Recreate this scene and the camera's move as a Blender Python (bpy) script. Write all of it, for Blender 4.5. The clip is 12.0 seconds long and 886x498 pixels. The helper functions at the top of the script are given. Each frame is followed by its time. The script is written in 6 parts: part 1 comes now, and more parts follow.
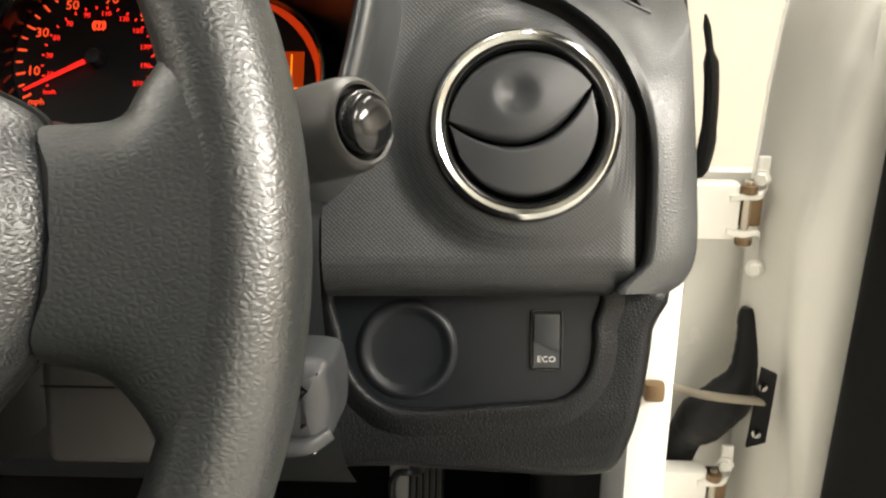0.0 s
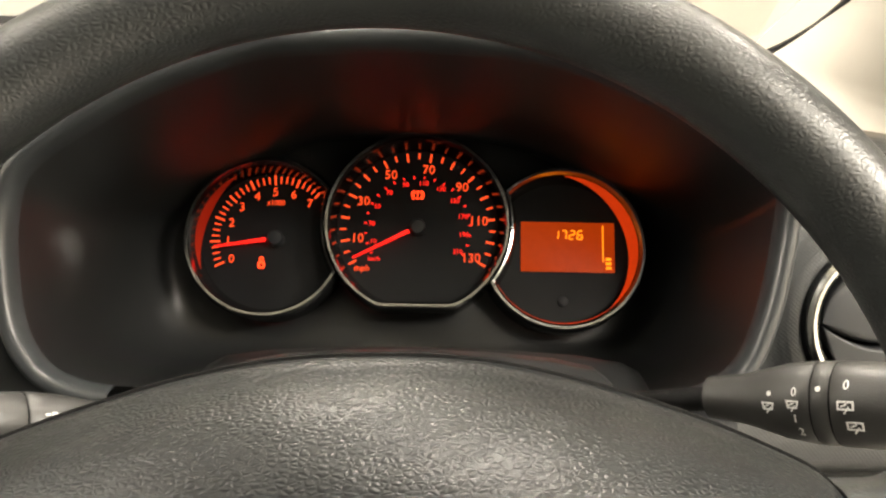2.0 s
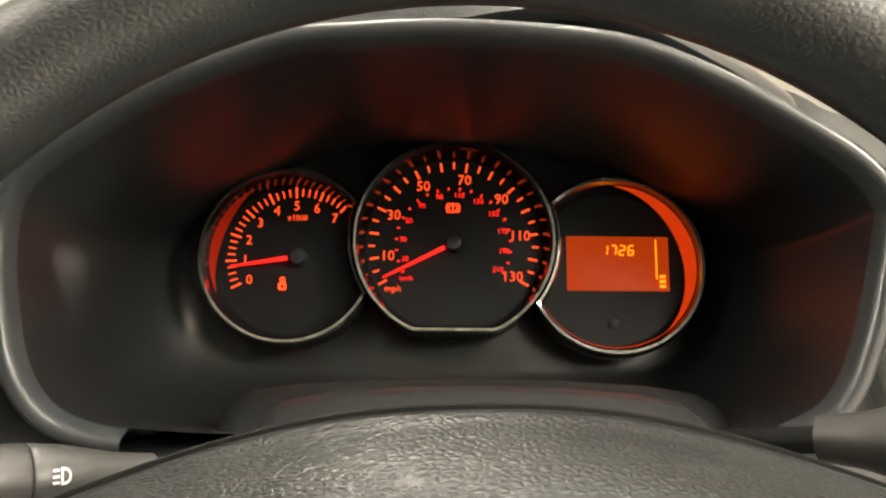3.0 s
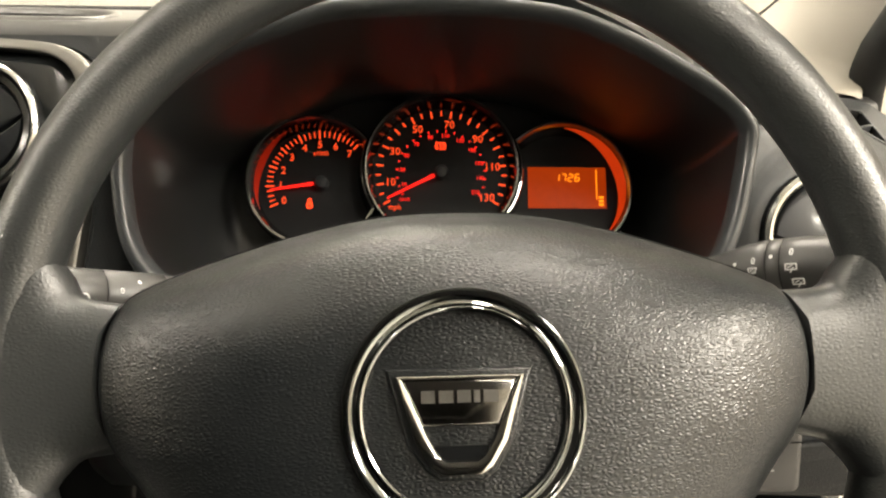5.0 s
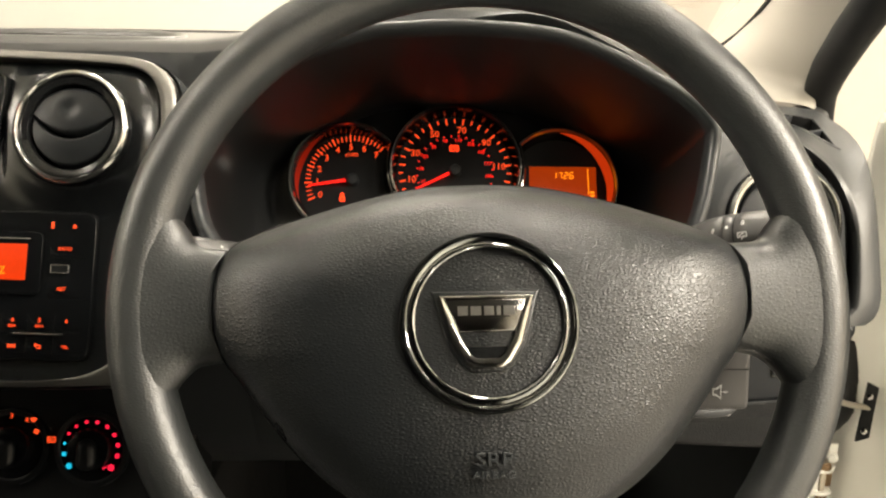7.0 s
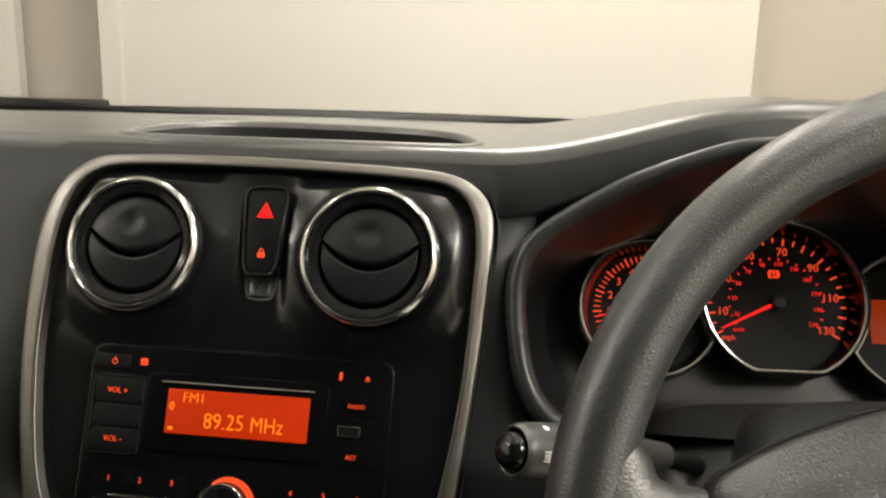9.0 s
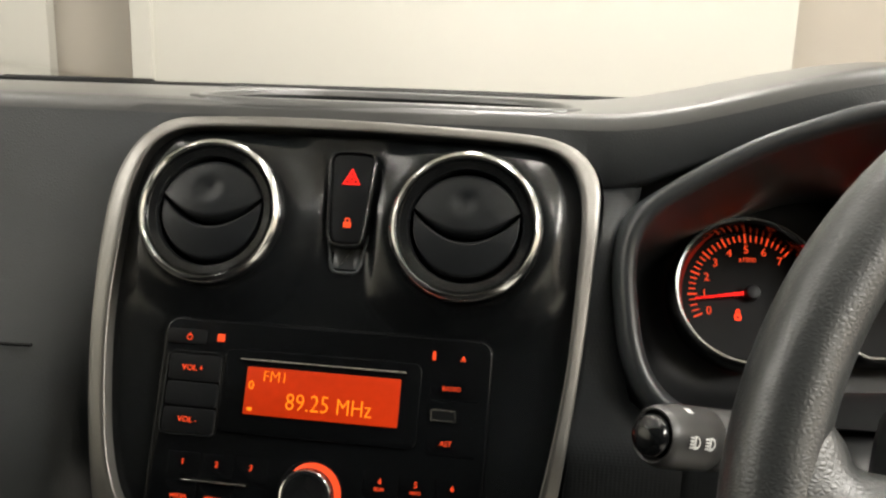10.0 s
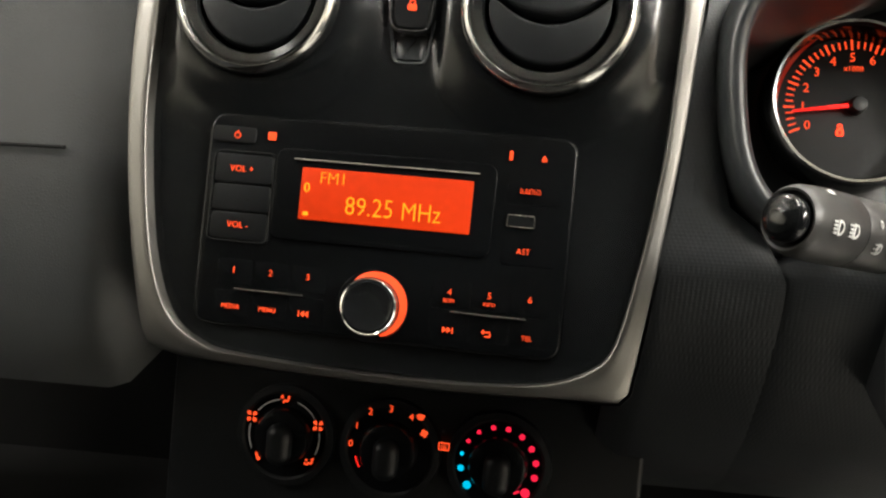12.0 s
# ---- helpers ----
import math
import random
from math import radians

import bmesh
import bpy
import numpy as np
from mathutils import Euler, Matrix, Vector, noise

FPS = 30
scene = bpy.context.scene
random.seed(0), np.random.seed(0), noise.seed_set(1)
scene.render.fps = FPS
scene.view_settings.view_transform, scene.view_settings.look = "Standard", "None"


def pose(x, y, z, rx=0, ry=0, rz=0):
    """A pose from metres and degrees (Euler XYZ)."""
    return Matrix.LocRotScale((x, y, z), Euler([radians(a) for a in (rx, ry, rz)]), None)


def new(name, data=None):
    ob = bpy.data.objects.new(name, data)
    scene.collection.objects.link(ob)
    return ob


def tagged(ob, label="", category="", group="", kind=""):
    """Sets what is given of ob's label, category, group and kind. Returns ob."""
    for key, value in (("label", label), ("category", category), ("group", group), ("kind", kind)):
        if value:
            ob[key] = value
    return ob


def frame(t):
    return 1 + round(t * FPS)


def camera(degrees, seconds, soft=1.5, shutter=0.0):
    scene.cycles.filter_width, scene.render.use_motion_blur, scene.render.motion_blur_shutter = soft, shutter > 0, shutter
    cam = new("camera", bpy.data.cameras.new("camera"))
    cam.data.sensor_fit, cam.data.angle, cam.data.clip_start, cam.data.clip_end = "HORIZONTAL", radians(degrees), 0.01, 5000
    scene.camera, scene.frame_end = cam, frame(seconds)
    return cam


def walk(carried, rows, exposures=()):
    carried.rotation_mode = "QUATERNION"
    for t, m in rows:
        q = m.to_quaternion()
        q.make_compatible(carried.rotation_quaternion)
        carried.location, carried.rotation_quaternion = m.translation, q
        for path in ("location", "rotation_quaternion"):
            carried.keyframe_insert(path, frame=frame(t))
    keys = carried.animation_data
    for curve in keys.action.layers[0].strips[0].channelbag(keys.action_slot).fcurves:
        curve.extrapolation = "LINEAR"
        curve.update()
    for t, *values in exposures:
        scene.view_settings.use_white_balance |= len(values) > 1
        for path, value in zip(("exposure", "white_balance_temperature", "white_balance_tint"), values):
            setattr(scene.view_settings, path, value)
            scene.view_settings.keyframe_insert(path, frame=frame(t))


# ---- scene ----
cam = camera(54.13, 12.0, 2.3)
PATH = [
    (0.0, -0.0011, -0.0186, 1.1012, 70.09, 0.13, 2.11),
    (0.5, -0.0432, -0.0543, 1.1465, 69.87, -0.13, 1.65),
    (1.0, -0.1102, -0.0697, 1.1752, 70.53, -0.63, 0.49),
    (1.5, -0.1678, -0.0616, 1.1877, 71.43, -0.80, 1.03),
    (2.0, -0.2076, -0.0264, 1.1936, 71.44, -0.92, 0.49),
    (2.5, -0.2298, 0.0113, 1.1923, 71.23, -0.92, -0.09),
    (2.7, -0.2342, 0.0228, 1.1813, 72.23, -0.82, -0.20),
    (4.5, -0.2411, -0.0771, 1.1870, 71.82, -0.57, -1.85),
    (5.0, -0.2443, -0.1381, 1.1791, 71.95, -0.80, -1.65),
    (5.5, -0.2481, -0.2078, 1.1811, 72.19, -0.84, -1.89),
    (6.0, -0.2428, -0.2518, 1.1738, 72.66, -0.79, -1.90),
    (6.5, -0.2388, -0.2598, 1.1728, 73.12, -0.85, -1.90),
    (7.0, -0.2635, -0.2467, 1.1806, 73.59, -0.91, -1.96),
    (7.5, -0.3056, -0.2204, 1.2143, 74.22, -1.05, -1.77),
    (7.7, -0.3330, -0.2083, 1.2259, 74.42, -1.25, -1.64),
    (9.3, -0.4514, -0.0969, 1.2015, 76.99, -1.55, 3.88),
    (9.5, -0.4642, -0.0907, 1.1995, 76.46, -1.84, 3.87),
    (10.0, -0.4789, -0.0812, 1.1807, 76.68, -1.75, 4.60),
    (10.5, -0.4937, -0.0699, 1.1634, 75.30, -1.78, 5.09),
    (11.0, -0.4977, -0.0612, 1.1490, 73.16, -1.76, 5.56),
    (11.5, -0.5018, -0.0529, 1.1371, 70.71, -1.72, 6.03),
    (12.0, -0.5035, -0.0467, 1.1290, 68.35, -1.73, 6.52),
]
walk(cam, [(t, pose(*row)) for t, *row in PATH], [(0.0, 0.34, 6500, 10), (1.0, 0.29, 6550, 10), (2.5, 0.72, 6950, 10), (4.5, 0.50, 6900, 10), (7.0, 0.40, 6950, 10), (7.5, 0.20, 6950, 10), (9.5, -0.30, 6450, 10), (10.5, 0.14, 6280, 10), (12.0, 0.36, 6350, 10)])

from mathutils.bvhtree import BVHTree

# ---- light ----
world = bpy.data.worlds.new("world")
scene.world = world
world.use_nodes = True
world.node_tree.nodes["Background"].inputs[0].default_value = (1.0, 0.95, 0.86, 1)
world.node_tree.nodes["Background"].inputs[1].default_value = 0.05


def area_lamp(name, at, size_x, size_y, power, colour=(1.0, 0.945, 0.85)):
    data = bpy.data.lights.new(name, "AREA")
    data.shape, data.size, data.size_y, data.energy, data.color = "RECTANGLE", size_x, size_y, power, colour
    ob = new(name, data)
    ob.matrix_world = pose(*at)
    return ob


# added, unseen ceiling lamps: strongest on the open door's side, weaker on the far side
for lamp_x, lamp_y, power in ((-4.7, -0.6, 115), (-2.3, 0.3, 17), (-0.6, 2.3, 40), (0.35, 0.55, 36), (1.7, 1.1, 40), (1.3, -2.3, 60), (3.5, -1.5, 470)):
    area_lamp("added_ceiling_lamp", (lamp_x, lamp_y, 3.28), 1.1 if power > 300 else 0.30, 1.9, power)


# ---- materials ----
def material(name):
    m = bpy.data.materials.new(name)
    m.use_nodes = True
    return m, m.node_tree.nodes, m.node_tree.links, m.node_tree.nodes["Principled BSDF"]


def coords(nodes, links, scale):
    tc = nodes.new("ShaderNodeTexCoord")
    mp = nodes.new("ShaderNodeMapping")
    mp.inputs["Scale"].default_value = scale if isinstance(scale, tuple) else (scale, scale, scale)
    links.new(tc.outputs["Object"], mp.inputs[0])
    return mp.outputs[0]


def plastic(name, colour, rough, grain=900.0, bump=0.35, kind="leather", vary=0.25, spec=0.5, depth=0.0006, wear=0.06, stretch=(1.0, 1.0, 1.0)):
    """Moulded plastic or leatherette: grain relief, uneven gloss and a little wear."""
    m, nodes, links, bsdf = material(name)
    bsdf.inputs["Specular IOR Level"].default_value = spec
    big = nodes.new("ShaderNodeTexNoise")
    big.inputs["Scale"].default_value, big.inputs["Detail"].default_value = 14.0, 5.0
    links.new(coords(nodes, links, 1.0), big.inputs["Vector"])
    ramp = nodes.new("ShaderNodeMix")
    ramp.data_type = "RGBA"
    ramp.inputs[6].default_value = (*[c * (1 - vary) for c in colour], 1)
    ramp.inputs[7].default_value = (*[c * (1 + vary) for c in colour], 1)
    links.new(big.outputs["Fac"], ramp.inputs[0])
    links.new(ramp.outputs[2], bsdf.inputs["Base Color"])
    rr = nodes.new("ShaderNodeMapRange")
    rr.inputs["From Min"].default_value, rr.inputs["From Max"].default_value = 0.3, 0.7
    rr.inputs["To Min"].default_value, rr.inputs["To Max"].default_value = rough - wear, rough + wear
    links.new(big.outputs["Fac"], rr.inputs["Value"])
    links.new(rr.outputs[0], bsdf.inputs["Roughness"])
    if kind == "leather":
        tex = nodes.new("ShaderNodeTexVoronoi")
        tex.feature = "DISTANCE_TO_EDGE"
        tex.inputs["Scale"].default_value = grain
        warp = nodes.new("ShaderNodeTexNoise")
        warp.inputs["Scale"].default_value, warp.inputs["Detail"].default_value = grain * 0.35, 3.0
        src = coords(nodes, links, stretch)
        links.new(src, warp.inputs["Vector"])
        add = nodes.new("ShaderNodeVectorMath")
        add.operation = "MULTIPLY_ADD"
        add.inputs[1].default_value = (0.9 / grain,) * 3
        links.new(warp.outputs["Color"], add.inputs[0])
        links.new(src, add.inputs[2])
        links.new(add.outputs[0], tex.inputs["Vector"])
        crease = nodes.new("ShaderNodeMapRange")
        crease.inputs["From Max"].default_value = 0.42
        crease.interpolation_type = "SMOOTHSTEP"
        links.new(tex.outputs["Distance"], crease.inputs["Value"])
        height = crease.outputs[0]
    elif kind == "dots":
        tex = nodes.new("ShaderNodeTexVoronoi")
        tex.inputs["Scale"].default_value = grain
        tex.inputs["Randomness"].default_value = 0.05
        rot = nodes.new("ShaderNodeMapping")
        rot.inputs["Rotation"].default_value = (0, 0, radians(45))
        links.new(coords(nodes, links, 1.0), rot.inputs[0])
        links.new(rot.outputs[0], tex.inputs["Vector"])
        height = tex.outputs["Distance"]
    else:
        tex = nodes.new("ShaderNodeTexNoise")
        tex.inputs["Scale"].default_value, tex.inputs["Detail"].default_value = grain, 3.0
        links.new(coords(nodes, links, 1.0), tex.inputs["Vector"])
        height = tex.outputs["Fac"]
    bp = nodes.new("ShaderNodeBump")
    bp.inputs["Strength"].default_value, bp.inputs["Distance"].default_value = bump, depth
    links.new(height, bp.inputs["Height"])
    links.new(bp.outputs[0], bsdf.inputs["Normal"])
    return m


def metal(name, colour, rough, streak=0.0):
    m, nodes, links, bsdf = material(name)
    bsdf.inputs["Base Color"].default_value = (*colour, 1)
    bsdf.inputs["Metallic"].default_value = 1.0
    n = nodes.new("ShaderNodeTexNoise")
    n.inputs["Scale"].default_value, n.inputs["Detail"].default_value = 60.0, 4.0
    links.new(coords(nodes, links, 1.0), n.inputs["Vector"])
    rr = nodes.new("ShaderNodeMapRange")
    rr.inputs["To Min"].default_value, rr.inputs["To Max"].default_value = max(0.02, rough - 0.06 - streak), rough + 0.06 + streak
    links.new(n.outputs["Fac"], rr.inputs["Value"])
    links.new(rr.outputs[0], bsdf.inputs["Roughness"])
    return m


def glow(name, colour, strength):
    m, nodes, links, bsdf = material(name)
    bsdf.inputs["Base Color"].default_value = (*[c * 0.3 for c in colour], 1)
    bsdf.inputs["Roughness"].default_value = 0.4
    bsdf.inputs["Specular IOR Level"].default_value = 0.2
    bsdf.inputs["Emission Color"].default_value = (*colour, 1)
    n = nodes.new("ShaderNodeTexNoise")
    n.inputs["Scale"].default_value = 220.0
    links.new(coords(nodes, links, 1.0), n.inputs["Vector"])
    rr = nodes.new("ShaderNodeMapRange")
    rr.inputs["To Min"].default_value, rr.inputs["To Max"].default_value = strength * 0.8, strength * 1.2
    links.new(n.outputs["Fac"], rr.inputs["Value"])
    links.new(rr.outputs[0], bsdf.inputs["Emission Strength"])
    return m


def glass(name, tint=(1, 1, 1), rough=0.0):
    m, nodes, links, bsdf = material(name)
    bsdf.inputs["Base Color"].default_value = (*tint, 1)
    bsdf.inputs["Transmission Weight"].default_value = 1.0
    bsdf.inputs["Roughness"].default_value = rough
    bsdf.inputs["IOR"].default_value = 1.45
    return m


LEATHER = plastic("wheel_leatherette", (0.021, 0.0230, 0.0235), 0.38, grain=540, bump=0.18, depth=0.0005, spec=0.92, stretch=(0.85, 1.2, 1.0))
PAD = plastic("pad_leatherette", (0.0080, 0.0094, 0.0106), 0.33, grain=600, bump=0.32, depth=0.0005, spec=0.66, stretch=(0.75, 1.3, 1.0))
DASH = plastic("dash_plastic", (0.042, 0.0445, 0.046), 0.41, spec=0.80, grain=560, bump=0.22, depth=0.0004, wear=0.03)
DASH_TOP = plastic("dash_top_plastic", (0.058, 0.058, 0.056), 0.30, spec=1.0, grain=700, bump=0.12, kind="noise", depth=0.0002, wear=0.01, vary=0.06)
DASH_FINE = plastic("dash_dotted_plastic", (0.024, 0.0262, 0.0285), 0.38, spec=0.75, grain=620, bump=0.7, kind="dots", depth=0.0004, wear=0.03)
# darker copies of the dash plastics, with the lower dash's shade in their colour
DASH_SHADED = plastic("shaded_dash_plastic", (0.0075, 0.0083, 0.0093), 0.38, grain=520, bump=0.45, depth=0.0004, spec=0.25, wear=0.03)
DASH_FINE_SHADED = plastic("shaded_dotted_plastic", (0.016, 0.0175, 0.019), 0.42, spec=0.35, grain=620, bump=0.28, kind="dots", depth=0.0005)
# dark charcoal plastic, coloured darker still for the shade there
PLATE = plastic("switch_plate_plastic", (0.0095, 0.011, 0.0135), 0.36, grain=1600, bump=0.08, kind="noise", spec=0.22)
SMOOTH = plastic("smooth_black_plastic", (0.030, 0.032, 0.035), 0.36, grain=1600, bump=0.08, kind="noise")
STACK = plastic("stack_satin_black", (0.005, 0.0057, 0.0063), 0.21, spec=0.55, grain=1800, bump=0.03, kind="noise", wear=0.01)
FLAP = plastic("vent_flap_black", (0.0062, 0.0072, 0.0083), 0.38, grain=1600, bump=0.08, kind="noise", spec=0.35, wear=0.02)
KEY = plastic("key_black", (0.0045, 0.005, 0.0055), 0.42, grain=1600, bump=0.05, kind="noise", spec=0.2)
FASCIA = plastic("radio_fascia_black", (0.0030, 0.0034, 0.0038), 0.20, grain=1800, bump=0.02, kind="noise", spec=0.18, wear=0.01)
GLOSSY = plastic("gloss_black_plastic", (0.007, 0.0075, 0.008), 0.12, grain=1800, bump=0.01, kind="noise", wear=0.01)
HOUSING = plastic("cluster_housing_plastic", (0.016, 0.0166, 0.017), 0.33, spec=0.55, grain=1500, bump=0.01, kind="noise", vary=0.05, wear=0.01)
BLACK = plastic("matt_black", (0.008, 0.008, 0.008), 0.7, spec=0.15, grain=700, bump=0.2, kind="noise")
RUBBER = plastic("black_rubber", (0.009, 0.009, 0.0095), 0.55, grain=500, bump=0.2, kind="noise", spec=0.25)
STALK = plastic("stalk_plastic", (0.032, 0.0315, 0.030), 0.42, spec=0.6, grain=1200, bump=0.12, kind="noise", wear=0.02)
GREYP = plastic("warm_grey_plastic", (0.055, 0.053, 0.051), 0.45, grain=1200, bump=0.1, kind="noise")
CREAM = plastic("cream_trim", (0.40, 0.375, 0.32), 0.65, grain=900, bump=0.3, kind="noise", vary=0.06)
# cloth of the unseen roof, toned down to cut bounced light
ROOF = plastic("grey_roof_cloth", (0.10, 0.098, 0.094), 0.9, grain=900, bump=0.3, kind="noise", vary=0.06)
WHITE_PAINT = plastic("white_car_paint", (0.76, 0.75, 0.70), 0.22, grain=900, bump=0.03, kind="noise", vary=0.04)
WALL_WHITE = plastic("white_wall_paint", (0.80, 0.79, 0.73), 0.75, grain=60, bump=0.15, kind="noise", vary=0.04, depth=0.002)
WALL_BEIGE = plastic("beige_wall_paint", (0.55, 0.50, 0.43), 0.75, grain=60, bump=0.15, kind="noise", vary=0.05, depth=0.002)
FLOOR = plastic("grey_floor_paint", (0.35, 0.34, 0.32), 0.45, grain=40, bump=0.2, kind="noise", vary=0.15, depth=0.002)
CARPET = plastic("black_carpet", (0.009, 0.009, 0.009), 0.9, spec=0.15, grain=700, bump=0.8, kind="noise", depth=0.002)
CHROME = metal("chrome", (0.86, 0.85, 0.82), 0.09)
DIAL_BLACK = plastic("dial_face_black", (0.009, 0.009, 0.010), 0.5, grain=1800, bump=0.03, kind="noise", spec=0.3)
HOOD_RIM = plastic("smooth_hood_plastic", (0.032, 0.035, 0.037), 0.30, grain=1400, bump=0.12, kind="noise", spec=0.6, wear=0.01)
VENT_CHROME = metal("vent_chrome", (0.58, 0.58, 0.56), 0.17)
BEZEL = metal("black_chrome", (0.30, 0.30, 0.295), 0.10)
TEMP_RED = glow("crimson_backlight", (1.0, 0.015, 0.055), 0.9)
RING_CHROME = metal("smoked_chrome", (0.32, 0.33, 0.33), 0.10)
DARK_CHROME = metal("dark_chrome", (0.30, 0.29, 0.28), 0.12)
SATIN = metal("satin_silver", (0.215, 0.208, 0.194), 0.40)
STEEL = metal("bare_steel", (0.55, 0.50, 0.42), 0.35, 0.1)
RUST = metal("rusty_steel", (0.22, 0.15, 0.09), 0.45, 0.1)
ORANGE = glow("orange_backlight", (1.0, 0.080, 0.018), 0.98)
# these two glow as reflections painted on the dial collars
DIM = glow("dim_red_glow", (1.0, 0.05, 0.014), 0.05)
COLLAR_GLOW = glow("collar_glow_orange", (1.0, 0.065, 0.008), 0.34)
WARN = glow("warning_red_light", (1.0, 0.05, 0.012), 2.2)
RED = glow("red_backlight", (1.0, 0.02, 0.012), 1.2)
NEEDLE = glow("needle_red", (1.0, 0.015, 0.01), 1.3)
AMBER = glow("amber_backlight", (1.0, 0.27, 0.01), 1.3)
LCD = glow("lcd_orange", (1.0, 0.095, 0.006), 0.22)
SCREEN = glow("radio_lcd_orange", (1.0, 0.056, 0.004), 0.33)
TEAL = glow("teal_backlight", (0.0, 0.45, 0.65), 0.9)
ICON = plastic("white_print", (0.62, 0.62, 0.60), 0.5, grain=900, bump=0.05, kind="noise", vary=0.05)
GLASS = glass("windscreen_glass")


# ---- builders ----
def basis(o, rake, yaw=0, spin=0):
    """A face's own frame: x across, y up the slope, z out towards the driver. rake: degrees by which its top leans away."""
    return Matrix.Translation(o) @ pose(0, 0, 0, 0, 0, yaw) @ pose(0, 0, 0, 90 - rake, 0, 0) @ pose(0, 0, 0, 0, 0, spin)


def thing(name, m, label, category, group="", kind=""):
    ob = new(name)
    ob.empty_display_size = 0.02
    ob.matrix_world = m
    return tagged(ob, label, category, group, kind)


def part(name, bm, mat, parent=None, label="", sharp=35, at=None):
    me = bpy.data.meshes.new(name)
    bmesh.ops.recalc_face_normals(bm, faces=bm.faces)
    bm.to_mesh(me)
    bm.free()
    me.materials.append(mat)
    me.shade_smooth()
    me.set_sharp_from_angle(angle=radians(sharp))
    ob = new(name, me)
    if parent:
        ob.parent = parent
    if at is not None:
        ob.matrix_basis = at
    return tagged(ob, label)


def loft(loops, closed=True, cap0=False, cap1=False, bm=None):
    bm = bm or bmesh.new()
    rings = [[bm.verts.new(p) for p in loop] for loop in loops]
    n = len(rings[0])
    for a, b in zip(rings, rings[1:]):
        for i in range(n if closed else n - 1):
            j = (i + 1) % n
            bm.faces.new((a[i], a[j], b[j], b[i]))
    if cap0:
        bm.faces.new(rings[0][::-1])
    if cap1:
        bm.faces.new(rings[-1])
    return bm


def flat(outline, h):
    return [(u, v, h) for u, v in outline]


def inset(outline, d):
    """The outline (anticlockwise) moved inwards by d, point by point."""
    out, n = [], len(outline)
    for i in range(n):
        a, b, c = Vector(outline[i - 1]), Vector(outline[i]), Vector(outline[(i + 1) % n])
        e, f = (b - a).normalized(), (c - b).normalized()
        p, q = Vector((-e.y, e.x)), Vector((-f.y, f.x))
        k = (p + q).normalized()
        out.append(tuple(b + k * d / max(0.5, k.dot(p))))
    return out


def slab(outline, h0, h1, bev=0.001, steps=3, bm=None, dome=0.0):
    """A plate from h0 to h1 with a rounded front edge."""
    loops = [flat(outline, h0)]
    for i in range(steps + 1):
        a = math.pi / 2 * i / steps
        loops.append(flat(inset(outline, bev * (1 - math.cos(a))), h1 - bev + bev * math.sin(a)))
    return loft(loops, True, True, True, bm)


def frame_ring(outer, inner, h0, h1, bev=0.001, bm=None):
    """A frame between two outlines of as many points, with rounded edges."""
    o2, i2 = inset(outer, bev), inset(inner, -bev)
    return loft([flat(outer, h0), flat(outer, h1 - bev), flat(inset(outer, bev * 0.3), h1 - bev * 0.3), flat(o2, h1), flat(i2, h1), flat(inset(inner, -bev * 0.3), h1 - bev * 0.3), flat(inner, h1 - bev), flat(inner, h0)], True, False, False, bm)


def rounded(x0, y0, x1, y1, r, n=5):
    pts = []
    for cx, cy, a0 in ((x1 - r, y1 - r, 0), (x0 + r, y1 - r, 90), (x0 + r, y0 + r, 180), (x1 - r, y0 + r, 270)):
        for i in range(n + 1):
            a = radians(a0 + 90 * i / n)
            pts.append((cx + r * math.cos(a), cy + r * math.sin(a)))
    return pts


def smooth_loop(points, n=6):
    """A closed Catmull-Rom curve through the points."""
    out, k = [], len(points)
    for i in range(k):
        p0, p1, p2, p3 = (Vector(points[(i + j - 1) % k]) for j in range(4))
        for s in range(n):
            t = s / n
            out.append(tuple(0.5 * (2 * p1 + (p2 - p0) * t + (2 * p0 - 5 * p1 + 4 * p2 - p3) * t * t + (3 * p1 - p0 - 3 * p2 + p3) * t ** 3)))
    return out


def smooth_line(points, n=6):
    pts = [Vector(p) for p in points]
    pts = [2 * pts[0] - pts[1], *pts, 2 * pts[-1] - pts[-2]]
    out = []
    for i in range(1, len(pts) - 2):
        p0, p1, p2, p3 = pts[i - 1:i + 3]
        for s in range(n):
            t = s / n
            out.append(0.5 * (2 * p1 + (p2 - p0) * t + (2 * p0 - 5 * p1 + 4 * p2 - p3) * t * t + (3 * p1 - p0 - 3 * p2 + p3) * t ** 3))
    out.append(pts[-2])
    return out


def circle(cx, cy, r, n=48, start=0):
    return [(cx + r * math.cos(start + 2 * math.pi * i / n), cy + r * math.sin(start + 2 * math.pi * i / n)) for i in range(n)]


def lathe(profile, cx=0, cy=0, n=64, cap=False, bm=None, sx=1.0):
    """profile: rows of (radius, height), turned round the axis at (cx, cy)."""
    return loft([[(cx + sx * (u - cx), v, h) for u, v in circle(cx, cy, r, n)] for r, h in profile], True, False, cap, bm)


